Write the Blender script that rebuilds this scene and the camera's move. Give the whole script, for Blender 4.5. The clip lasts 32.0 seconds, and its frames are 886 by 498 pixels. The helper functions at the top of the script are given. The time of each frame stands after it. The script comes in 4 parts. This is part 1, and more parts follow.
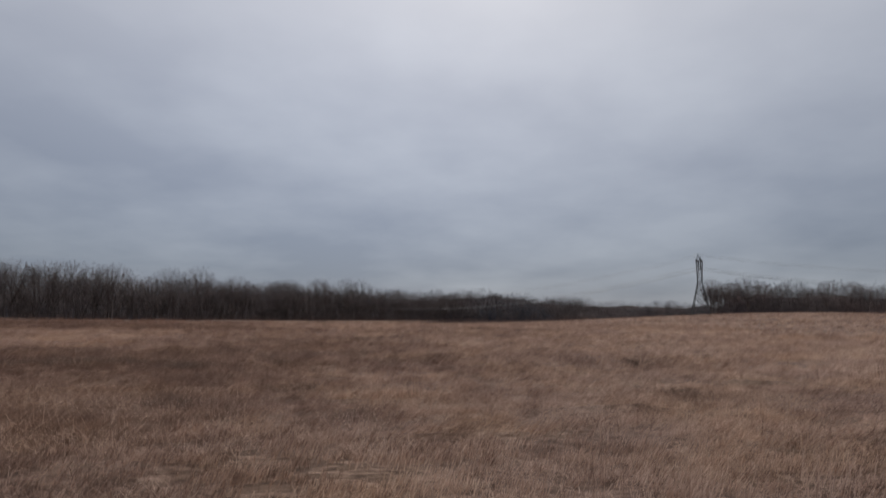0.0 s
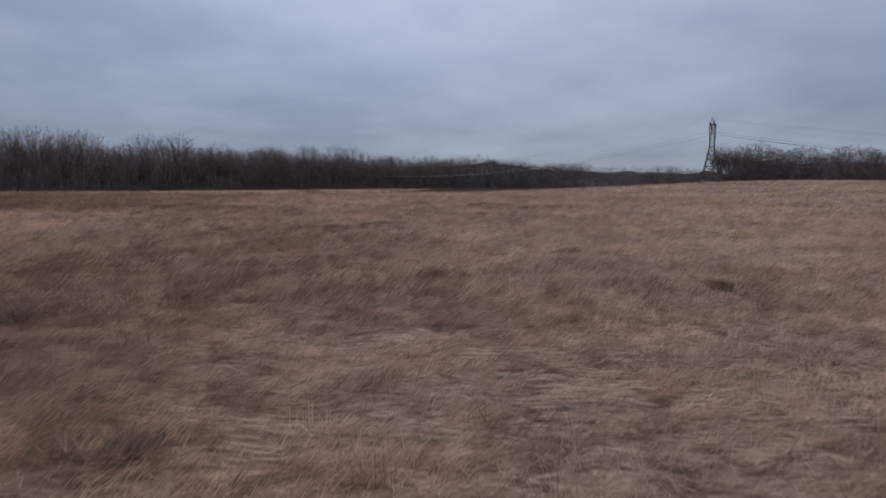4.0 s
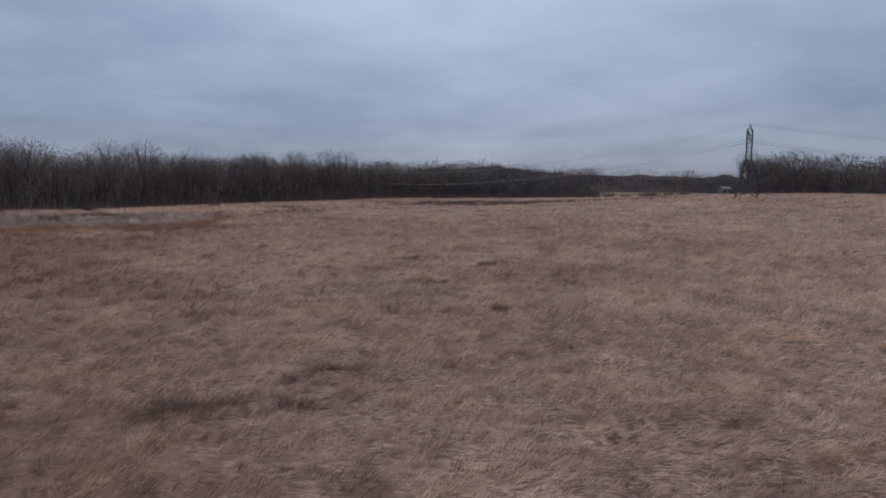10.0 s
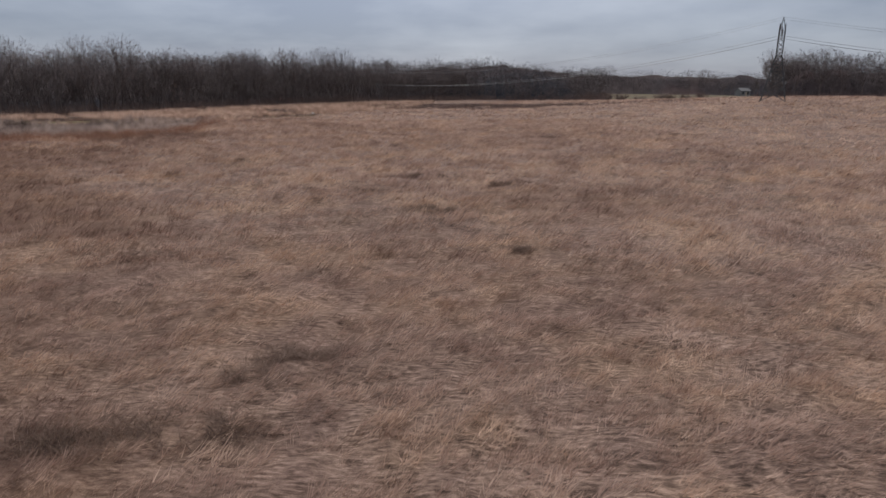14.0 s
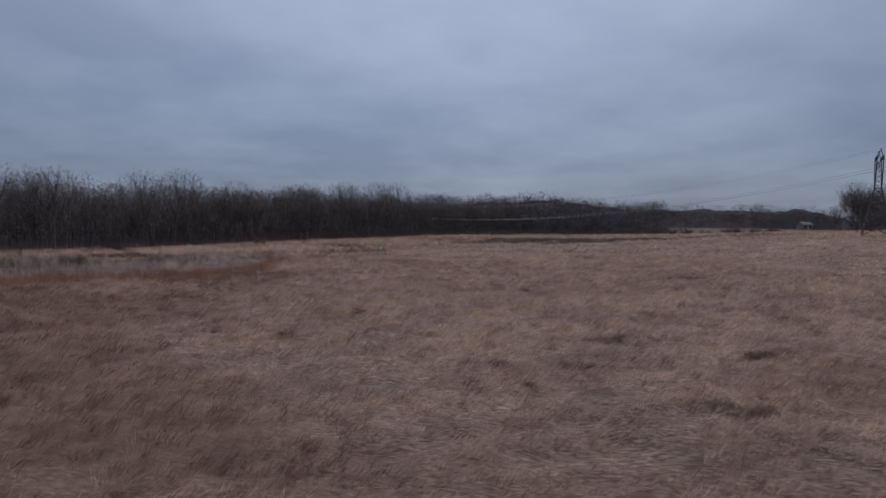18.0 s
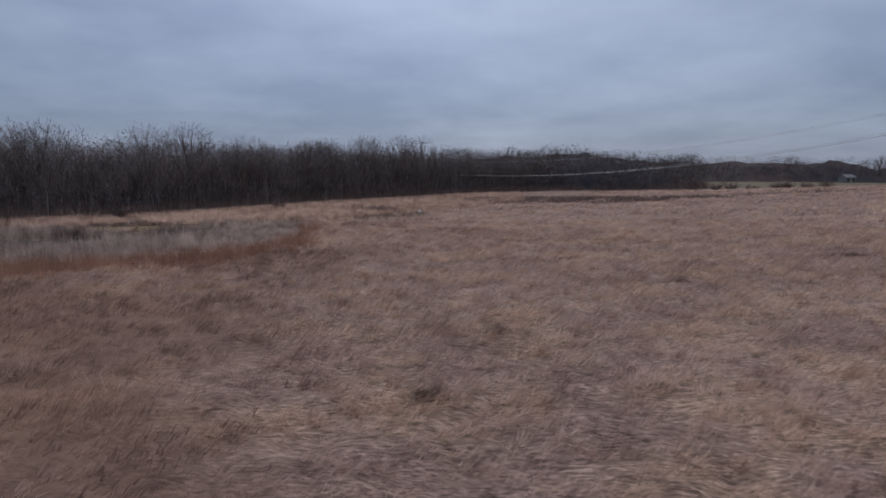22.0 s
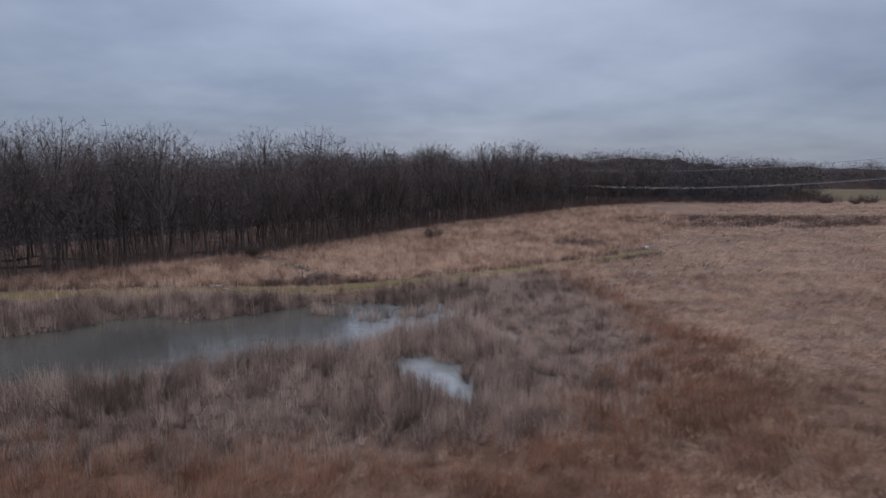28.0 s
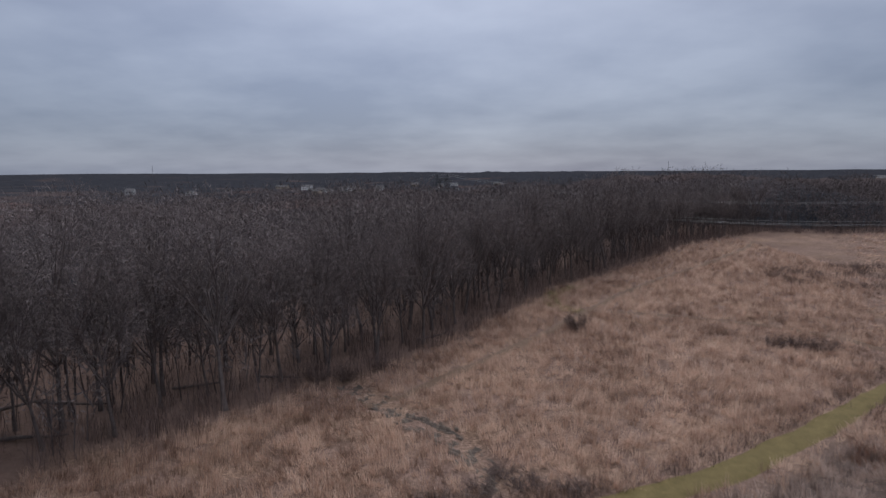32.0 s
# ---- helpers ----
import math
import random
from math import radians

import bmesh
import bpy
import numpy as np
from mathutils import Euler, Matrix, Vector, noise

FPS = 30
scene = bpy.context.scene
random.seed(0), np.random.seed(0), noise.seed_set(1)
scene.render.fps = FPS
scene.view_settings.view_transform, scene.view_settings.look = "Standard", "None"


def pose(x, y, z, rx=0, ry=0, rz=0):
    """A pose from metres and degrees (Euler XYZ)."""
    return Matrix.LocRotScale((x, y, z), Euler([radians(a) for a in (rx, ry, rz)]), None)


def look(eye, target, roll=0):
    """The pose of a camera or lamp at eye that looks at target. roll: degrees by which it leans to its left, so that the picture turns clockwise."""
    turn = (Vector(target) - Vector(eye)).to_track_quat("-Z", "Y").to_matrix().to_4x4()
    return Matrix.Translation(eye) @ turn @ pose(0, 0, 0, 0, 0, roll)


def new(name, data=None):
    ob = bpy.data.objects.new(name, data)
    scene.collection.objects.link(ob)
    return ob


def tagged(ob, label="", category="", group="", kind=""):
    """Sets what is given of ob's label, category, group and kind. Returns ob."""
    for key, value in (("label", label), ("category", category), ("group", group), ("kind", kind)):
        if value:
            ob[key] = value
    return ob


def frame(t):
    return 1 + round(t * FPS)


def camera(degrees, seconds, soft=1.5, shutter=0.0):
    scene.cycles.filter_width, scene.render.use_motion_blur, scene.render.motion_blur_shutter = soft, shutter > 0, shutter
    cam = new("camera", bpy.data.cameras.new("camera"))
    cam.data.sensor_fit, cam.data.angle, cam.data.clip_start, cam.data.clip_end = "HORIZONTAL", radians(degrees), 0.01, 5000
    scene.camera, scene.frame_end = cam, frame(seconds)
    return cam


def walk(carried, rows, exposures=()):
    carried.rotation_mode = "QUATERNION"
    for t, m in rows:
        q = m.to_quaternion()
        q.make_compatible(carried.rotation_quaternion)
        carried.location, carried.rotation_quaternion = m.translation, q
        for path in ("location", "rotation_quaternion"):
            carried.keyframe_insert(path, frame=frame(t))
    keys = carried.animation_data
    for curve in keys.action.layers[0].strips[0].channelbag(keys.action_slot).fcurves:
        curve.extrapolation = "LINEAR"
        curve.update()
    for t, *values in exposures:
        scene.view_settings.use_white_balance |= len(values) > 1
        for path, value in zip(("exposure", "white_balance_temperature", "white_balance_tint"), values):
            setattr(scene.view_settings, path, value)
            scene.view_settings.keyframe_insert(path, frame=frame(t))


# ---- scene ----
cam = camera(70.1, 32.0, soft=1.5, shutter=0.45)
PATH = [
    (0, (1.50, 1.85, 1.69), (1.434, 4.330, 1.985), 0.7),
    (0.5, (1.42, 2.96, 1.74), (1.358, 5.460, 1.746), 0.7),
    (1, (1.34, 4.03, 1.83), (1.284, 6.521, 1.599), 0.6),
    (1.5, (1.33, 5.24, 1.89), (1.272, 7.724, 1.645), 0.6),
    (2, (1.22, 6.85, 1.96), (1.180, 9.341, 1.718), 0.6),
    (2.5, (1.18, 8.60, 2.31), (1.143, 11.082, 2.076), 0.6),
    (3, (1.09, 10.58, 2.81), (1.051, 13.069, 2.570), 0.6),
    (3.5, (1.02, 12.63, 3.11), (0.980, 15.115, 2.873), 0.5),
    (5.5, (1.16, 21.72, 4.23), (1.114, 24.204, 3.985), 0.7),
    (6, (1.10, 23.93, 4.83), (1.055, 26.421, 4.581), 0.7),
    (6.5, (0.99, 26.19, 5.50), (0.945, 28.678, 5.250), 0.7),
    (7, (0.95, 28.40, 6.06), (0.901, 30.890, 5.806), 0.7),
    (7.5, (0.92, 30.39, 6.71), (0.879, 32.881, 6.455), 0.7),
    (8, (0.93, 32.73, 7.46), (0.887, 35.214, 7.207), 0.8),
    (8.5, (0.88, 34.97, 8.29), (0.828, 37.453, 8.027), 0.8),
    (9, (0.83, 37.19, 8.76), (0.782, 39.672, 8.506), 0.8),
    (9.5, (0.79, 39.32, 9.18), (0.739, 41.803, 8.920), 0.7),
    (10, (0.78, 41.34, 9.27), (0.731, 43.831, 9.014), 0.7),
    (10.5, (0.72, 43.14, 9.32), (0.673, 45.630, 9.094), 0.7),
    (11, (0.70, 44.75, 9.32), (0.640, 47.252, 9.280), 0.6),
    (11.5, (0.58, 46.05, 9.48), (0.525, 48.540, 9.679), 0.7),
    (12, (0.55, 47.33, 9.42), (0.495, 49.816, 9.634), 0.7),
    (12.5, (0.52, 48.34, 9.44), (0.463, 50.844, 9.357), 0.7),
    (13, (0.48, 49.31, 9.45), (0.436, 51.780, 9.050), 0.7),
    (13.5, (0.48, 50.27, 9.51), (0.440, 52.688, 8.884), 0.7),
    (15.5, (-2.67, 55.27, 9.32), (-2.806, 57.689, 8.686), 1),
    (16, (-4.56, 57.42, 9.30), (-4.711, 59.831, 8.665), 0.9),
    (16.5, (-6.65, 59.77, 9.28), (-6.793, 62.189, 8.686), 0.9),
    (17, (-8.83, 61.99, 9.32), (-8.986, 64.453, 8.898), 0.8),
    (17.5, (-11.03, 64.44, 9.25), (-11.196, 66.920, 9.041), 0.8),
    (18, (-12.94, 67.06, 9.23), (-13.101, 69.555, 9.110), 0.7),
    (18.5, (-14.68, 69.15, 9.38), (-14.837, 71.616, 8.981), 0.6),
    (19, (-16.13, 71.73, 9.46), (-16.286, 74.119, 8.762), 0.1),
    (19.5, (-17.47, 73.89, 9.60), (-17.621, 76.282, 8.883), 0),
    (20, (-18.67, 76.05, 9.82), (-18.825, 78.506, 9.391), -0),
    (20.5, (-19.72, 78.37, 9.89), (-19.881, 80.846, 9.596), -0.1),
    (21, (-20.92, 80.84, 9.93), (-21.075, 83.323, 9.639), 0.1),
    (21.5, (-22.51, 83.06, 10.04), (-22.665, 85.534, 9.750), 0.1),
    (22, (-24.72, 85.24, 10.12), (-24.875, 87.714, 9.820), 0.2),
    (22.5, (-27.41, 87.56, 10.19), (-27.564, 90.035, 9.890), 0.2),
    (23, (-30.66, 90.09, 10.26), (-30.808, 92.565, 9.957), 0.3),
    (23.5, (-34.04, 93.06, 10.29), (-34.188, 95.538, 9.988), 0.5),
    (24, (-37.64, 95.70, 10.52), (-37.779, 98.174, 10.216), 0.5),
    (24.5, (-41.33, 98.41, 11.01), (-41.470, 100.887, 10.704), 0.6),
    (25, (-45.40, 101.76, 11.14), (-45.535, 104.236, 10.834), 0.7),
    (25.5, (-49.60, 105.13, 11.52), (-49.733, 107.608, 11.205), 0.8),
    (27.5, (-66.25, 113.96, 13.55), (-66.314, 116.441, 13.238), 0.7),
    (28, (-69.39, 117.55, 14.36), (-69.456, 120.032, 14.045), 0.5),
    (28.5, (-72.45, 121.52, 15.25), (-72.517, 123.996, 14.940), 0.6),
    (29, (-75.24, 125.68, 16.15), (-75.321, 128.156, 15.840), 0.4),
    (29.5, (-78.12, 129.74, 17.20), (-78.201, 132.218, 16.887), 0.2),
    (30, (-80.85, 133.93, 18.33), (-80.935, 136.404, 18.016), 0.1),
    (30.5, (-83.23, 138.18, 19.51), (-83.321, 140.662, 19.204), -0.1),
    (31, (-85.42, 142.30, 20.89), (-85.512, 144.780, 20.578), -0.3),
    (31.5, (-87.51, 146.69, 22.11), (-87.611, 149.172, 21.799), -0.3),
    (32, (-89.30, 150.85, 22.98), (-89.398, 153.328, 22.671), -0.3),
]
EXPOSURES = [(0, -0.42, 6650, 10), (0.6, -0.15, 6750, 11), (1.2, 0.0, 6850, 12), (1.5, -0.04, 6600, 12), (2.0, -0.33, 6160, 12), (3.5, -0.3, 6030, 12), (6, -0.33, 5960, 12), (9, -0.25, 5900, 12), (10.4, -0.27, 5950, 12), (11, -0.45, 6020, 12), (12, -0.6, 6250, 12),
             (12.6, -0.3, 6500, 12), (13, 0.0, 6650, 11), (13.6, 0.0, 6600, 11), (15.5, -0.05, 6050, 12), (17, -0.22, 5900, 12), (18, -0.6, 5750, 12), (19, 0.25, 6060, 12), (19.4, 0.25, 6060, 12), (20, -0.36, 5650, 12), (21, -0.53, 5720, 12), (22, -0.33, 5820, 12), (23, -0.28, 5900, 12),
             (25, -0.3, 5950, 12), (29, -0.25, 6070, 12), (32, -0.22, 6170, 13)]
walk(cam, [(t, look(eye, aim, roll)) for t, eye, aim, roll in PATH], EXPOSURES)


# ---- sky and light ----
def build_world():
    w = bpy.data.worlds.new("overcast_sky")
    scene.world = w
    w.use_nodes = True
    nt = w.node_tree
    nt.nodes.clear()
    N, L = nt.nodes.new, nt.links.new
    out, bg = N("ShaderNodeOutputWorld"), N("ShaderNodeBackground")
    tc, sep = N("ShaderNodeTexCoord"), N("ShaderNodeSeparateXYZ")
    L(tc.outputs["Generated"], sep.inputs[0])

    def mth(op, a, b=None, clamp=False):
        n = N("ShaderNodeMath")
        n.operation, n.use_clamp = op, clamp
        for i, v in enumerate((a, b)):
            if v is None:
                continue
            if isinstance(v, (int, float)):
                n.inputs[i].default_value = v
            else:
                L(v, n.inputs[i])
        return n.outputs[0]

    up = mth("MAXIMUM", sep.outputs[2], 0.0)
    den = mth("ADD", up, 0.20)
    u, v = mth("DIVIDE", sep.outputs[0], den), mth("DIVIDE", sep.outputs[1], den)
    plane = N("ShaderNodeCombineXYZ")
    L(u, plane.inputs[0]), L(v, plane.inputs[1])

    def cloud(scale, detail, rough, offset):
        n = N("ShaderNodeTexNoise")
        n.inputs["Scale"].default_value = scale
        n.inputs["Detail"].default_value = detail
        n.inputs["Roughness"].default_value = rough
        add = N("ShaderNodeVectorMath")
        add.inputs[1].default_value = offset
        L(plane.outputs[0], add.inputs[0])
        L(add.outputs[0], n.inputs["Vector"])
        return n.outputs["Fac"]

    big, fine = cloud(0.68, 3, 0.45, (3.1, 7.7, 0)), cloud(2.5, 5, 0.52, (9.3, 1.2, 0))
    mixv = mth("ADD", mth("MULTIPLY", big, 0.62), mth("MULTIPLY", fine, 0.38))
    ramp = N("ShaderNodeValToRGB")
    L(mixv, ramp.inputs[0])
    ramp.color_ramp.elements[0].position, ramp.color_ramp.elements[1].position = 0.37, 0.63
    ramp.color_ramp.elements[0].color = (0.243, 0.302, 0.430, 1)
    ramp.color_ramp.elements[1].color = (0.425, 0.490, 0.615, 1)
    # brightest overhead, as a closed cloud cover is, and paler where the sun stands behind it
    sunward = N("ShaderNodeVectorMath")
    sunward.operation = "DOT_PRODUCT"
    L(tc.outputs["Generated"], sunward.inputs[0])
    sunward.inputs[1].default_value = (-0.09, 0.80, 0.60)
    glow = mth("MULTIPLY", mth("POWER", mth("MAXIMUM", sunward.outputs["Value"], 0.0), 7.0), 0.60)
    lift = mth("ADD", mth("ADD", mth("MULTIPLY", mth("POWER", up, 1.3), 2.2), 0.58), glow)
    grey = N("ShaderNodeMixRGB")
    L(mth("MULTIPLY", up, 1.3, True), grey.inputs[0]), L(ramp.outputs[0], grey.inputs[1])
    grey.inputs[2].default_value = (0.395, 0.385, 0.385, 1)
    grade = N("ShaderNodeVectorMath")
    grade.operation = "SCALE"
    L(grey.outputs[0], grade.inputs[0]), L(lift, grade.inputs[3])
    sky = N("ShaderNodeTexSky")
    sky.sky_type, sky.sun_disc = "NISHITA", False
    sky.sun_elevation, sky.sun_rotation = radians(42), radians(4)
    tint = N("ShaderNodeMixRGB")
    tint.inputs[0].default_value = 0.012
    L(grade.outputs[0], tint.inputs[1]), L(sky.outputs[0], tint.inputs[2])
    L(tint.outputs[0], bg.inputs[0])
    bg.inputs[1].default_value = 1.0
    L(bg.outputs[0], out.inputs[0])
    sun = bpy.data.lights.new("sun", "SUN")
    sun.energy, sun.angle, sun.color = 1.45, radians(18), (1, 0.95, 0.88)
    ob = new("sun", sun)
    ob.rotation_euler = (radians(48), 0, radians(176))


build_world()


# ---- numbers of the land ----
def ss(a, b, v):
    v = np.clip((np.asarray(v, float) - a) / (b - a), 0, 1)
    return v * v * (3 - 2 * v)


def _hash(ix, iy, seed):
    h = (ix * 374761393 + iy * 668265263 + seed * 1442695041) & 0xFFFFFFFF
    h = ((h ^ (h >> 13)) * 1274126177) & 0xFFFFFFFF
    return ((h ^ (h >> 16)) & 0xFFFF) / 65535.0


def vnoise(x, y, seed=0):
    x, y = np.asarray(x, float), np.asarray(y, float)
    ix, iy = np.floor(x).astype(np.int64), np.floor(y).astype(np.int64)
    fx, fy = x - ix, y - iy
    fx, fy = fx * fx * (3 - 2 * fx), fy * fy * (3 - 2 * fy)
    a, b = _hash(ix, iy, seed), _hash(ix + 1, iy, seed)
    c, d = _hash(ix, iy + 1, seed), _hash(ix + 1, iy + 1, seed)
    return (a + (b - a) * fx) * (1 - fy) + (c + (d - c) * fx) * fy


def fbm(x, y, seed=0, octaves=3):
    s, amp, tot = 0, 1.0, 0
    for o in range(octaves):
        s = s + amp * vnoise(np.asarray(x) * 2**o, np.asarray(y) * 2**o, seed + o)
        tot += amp
        amp *= 0.5
    return s / tot


def side(poly, x, y):
    """Distance to the outline of a polygon, negative inside."""
    x, y = np.asarray(x, float), np.asarray(y, float)
    d, inside = np.full(x.shape, 1e9), np.zeros(x.shape, bool)
    for (ax, ay), (bx, by) in zip(poly, poly[1:] + poly[:1]):
        ex, ey = bx - ax, by - ay
        t = np.clip(((x - ax) * ex + (y - ay) * ey) / (ex * ex + ey * ey), 0, 1)
        d = np.minimum(d, np.hypot(x - ax - t * ex, y - ay - t * ey))
        cross = ((ay > y) != (by > y)) & (x < (bx - ax) * (y - ay) / (by - ay + 1e-12) + ax)
        inside ^= cross
    return np.where(inside, -d, d)


def off_line(line, x, y):
    """Distance to an open line."""
    x, y = np.asarray(x, float), np.asarray(y, float)
    d = np.full(x.shape, 1e9)
    for (ax, ay), (bx, by) in zip(line, line[1:]):
        ex, ey = bx - ax, by - ay
        t = np.clip(((x - ax) * ex + (y - ay) * ey) / (ex * ex + ey * ey), 0, 1)
        d = np.minimum(d, np.hypot(x - ax - t * ex, y - ay - t * ey))
    return d


WOOD = [(-190, 130), (-155, 162), (-124, 192), (-117, 200), (-110, 208), (-101, 218), (-92, 232), (-83, 249), (-72, 269), (-58, 285),
        (-42, 309), (-25, 333), (2, 356), (30, 351), (68, 352), (76, 388), (92, 432), (120, 452), (180, 458), (420, 470), (3600, 560), (3600, 4200), (-2600, 4200), (-2600, 130)]
EAST_WOOD = [(115, 306), (134, 289), (200, 272), (330, 255), (420, 240), (420, 520), (240, 520), (196, 436), (160, 370), (138, 330)]
POND = [(-128, 158), (-124, 166), (-110, 170), (-106, 172), (-104, 174.5), (-103, 177), (-99, 178.8), (-94, 178), (-90, 180.4), (-86, 184.6), (-82, 186.4),
        (-76, 186.4), (-75, 184.2), (-72, 186.8), (-69, 189), (-66.6, 187.6), (-68, 182), (-72, 175), (-75, 172), (-77, 167.3), (-80, 167), (-83, 166),
        (-88, 163), (-90, 161), (-91, 159), (-95, 158), (-97, 157), (-99, 155), (-110, 147.5), (-126, 147)]
POOL = [(-74, 166), (-72, 167), (-70, 165.3), (-68.6, 163), (-67.3, 157), (-68.5, 154), (-71, 156.5), (-73.2, 160), (-74.5, 163)]
SHALLOWS = [(-68.2, 178.8), (-66.2, 177.6), (-64.2, 173.0), (-63.2, 169.6), (-64.4, 169.0), (-66.4, 174.0)]
MARSH = [(-135, 176), (-119, 180), (-97, 185.5), (-84, 186), (-70, 192.5), (-59, 201), (-55, 197), (-54, 180), (-53, 169), (-57, 156), (-63, 149), (-73, 146),
         (-92, 144), (-115, 146), (-135, 158)]
RED_BELT = [(-56.5, 199), (-53.5, 187), (-51.5, 176), (-51.5, 166), (-55.0, 156), (-59.5, 147.5), (-67, 142), (-78, 140.5), (-94, 142), (-112, 146)]
TRAIL = [(-150, 172), (-135, 178), (-119, 182.5), (-111, 185), (-102, 187), (-97, 188), (-91, 188.2), (-85, 188.8), (-79, 191), (-71, 195), (-60, 203), (-52, 209.5),
         (-44, 216), (-38, 221.5)]
TRACK_A = [(-38, 222), (-39.5, 227), (-41, 231.5), (-45, 236.5), (-51, 240.5), (-58, 244), (-65.5, 246.5), (-71, 247.5)]
TRACK_B = [(-71, 247.5), (-76.5, 238.5), (-84, 227.5), (-91, 217.8), (-96.4, 210.7), (-99.5, 209.2)]
TRACK_C = [(-71, 247.5), (-65.3, 256.5), (-54.6, 271.2), (-42.3, 285.3), (-31.2, 298.9), (-16.1, 318.8), (-8, 333)]
CREEK = [(-102.5, 215.5), (-99.4, 211.6), (-96.7, 208.1), (-94.8, 205.4), (-92.1, 202.8), (-89.7, 200.1), (-87.9, 196.7), (-87, 193)]
BRUSH = [(-36, 266), (-31, 280), (-18, 291), (4, 287), (40, 281), (80, 280), (78, 270), (38, 265), (6, 257), (-14, 263)]
WATER_Z = -0.50


def belt(x, y):
    """Share of russet sedge: a rim round the marsh that widens to the south."""
    w = 2.8 + 5.2 * ss(180, 150, y)
    d = off_line(RED_BELT, x, y) + 5 * (fbm(np.asarray(x) / 6, np.asarray(y) / 6, 71, 2) - 0.5)
    return ss(1.25, 0.2, d / w) * (0.35 + 0.65 * ss(0.28, 0.50, fbm(np.asarray(x) / 3.5, np.asarray(y) / 3.5, 79, 2)))


def dusk(x, y):
    """Share of the darker, redder grass: a hollow by the path's first half, and the slope towards the marsh."""
    wander = 7 * (fbm(np.asarray(x) / 6, np.asarray(y) / 6, 77, 3) - 0.5)
    hollow = 0.72 * ss(1.25, 0.5, np.hypot((x + 14 + wander) / 14, (y - 57) / 13))
    hollow = np.maximum(hollow, 0.4 * ss(1.2, 0.4, np.hypot((x - 13 + wander) / 9, (y - 42) / 7)))
    hollow = np.maximum(hollow, 0.7 * ss(1.2, 0.4, np.hypot((x - 9 + wander) / 10, (y - 101) / 9)))
    hollow = np.maximum(hollow, 0.35 * ss(1.2, 0.5, np.hypot((x + 10 + wander) / 26, (y - 81) / 11)))
    hollow = np.maximum(hollow, 0.85 * ss(1.2, 0.4, np.hypot((x + 47 + wander) / 11, (y - 150) / 15)))
    hollow = np.maximum(hollow, 0.5 * ss(1.2, 0.4, np.hypot((x + 21 + wander) / 11, (y - 73) / 13)))
    hollow = np.maximum(hollow, ss(1.15, 0.45, np.hypot((x + 56 + wander) / 24, (y - 117) / 21)))
    hollow = np.maximum(hollow, 0.55 * ss(1.2, 0.4, np.hypot((x - 2 + wander) / 16, (y - 38) / 7)))
    near = ss(2, -6, x + 2.2 + wander) * ss(54, 44, y)
    slope = ss(0, -11, x + 22 + 0.9 * (y - 100) + wander) * ss(80, 92, y) * ss(152, 140, y)
    return np.clip(np.maximum(np.maximum(hollow, near), slope), 0, 1)


def land(x, y):
    x, y = np.asarray(x, float), np.asarray(y, float)
    z = -0.75 + 1.7 * ss(20, 140, y) + 1.1 * ss(200, 330, y) * ss(-110, -30, x)
    z = z + 6.0 * np.exp(-(((x - 135) / 85) ** 2 + ((y - 245) / 115) ** 2))
    z = z - 1.35 * np.exp(-((((x + 92) / 38) ** 2 + ((y - 166) / 22) ** 2) ** 1.5))
    z = z + 0.16 * (fbm(x / 9, y / 9, 3) - 0.5) + 0.12 * (fbm(x / 2.3, y / 2.3, 11, 2) - 0.5)
    z = z + (0.34 + 0.2 * ss(30, 70, y)) * (fbm(x / 1.7, y / 0.95, 17, 2) - 0.5) * ss(190, 120, y) * ss(40, 25, np.abs(x + 12) - 0.1 * y)
    wet = np.minimum(np.minimum(side(POND, x, y), side(POOL, x, y)), side(SHALLOWS, x, y) + 0.6) + 1.2 * (fbm(x / 1.6, y / 1.6, 5, 2) - 0.5)
    z = np.where(wet < 1.5, z + (np.minimum(z, -1.05) - z) * ss(0.9, -0.7, wet), z)
    cut = off_line(CREEK, x, y)
    z = z - 0.45 * ss(1.5, 0.4, cut)
    z = z + 3.2 * ss(335, 430, y) * ss(-60, 10, x) - 0.4 * ss(-70, -110, x) * ss(182, 200, y)
    z = z - 0.45 * np.exp(-((((x + 58) / 9) ** 2 + ((y - 180) / 20) ** 2) ** 1.5))
    z = z + 10 * np.exp(-(((x - 250) / 110) ** 2 + ((y - 735) / 80) ** 2))
    far = np.hypot(x, y - 250)
    return z - 15 * ss(270, 480, far) + 15 * ss(900, 3200, far)


# ---- materials ----
def material(name):
    m = bpy.data.materials.new(name)
    m.use_nodes = True
    nt = m.node_tree
    b = nt.nodes["Principled BSDF"]
    return m, nt, b


def node(nt, kind, **inputs):
    n = nt.nodes.new(kind)
    for k, v in inputs.items():
        n.inputs[k].default_value = v
    return n


def noise_tex(nt, scale, detail=4, rough=0.55, vec=None):
    n = node(nt, "ShaderNodeTexNoise", Scale=scale, Detail=detail, Roughness=rough)
    if vec is None:
        geo = nt.nodes.new("ShaderNodeNewGeometry")
        vec = geo.outputs["Position"]
    nt.links.new(vec, n.inputs["Vector"])
    return n.outputs["Fac"]


def ramp(nt, fac, stops):
    r = nt.nodes.new("ShaderNodeValToRGB")
    cr = r.color_ramp
    while len(cr.elements) < len(stops):
        cr.elements.new(0.5)
    for e, (p, c) in zip(cr.elements, stops):
        e.position, e.color = p, (*c, 1)
    nt.links.new(fac, r.inputs[0])
    return r.outputs[0]


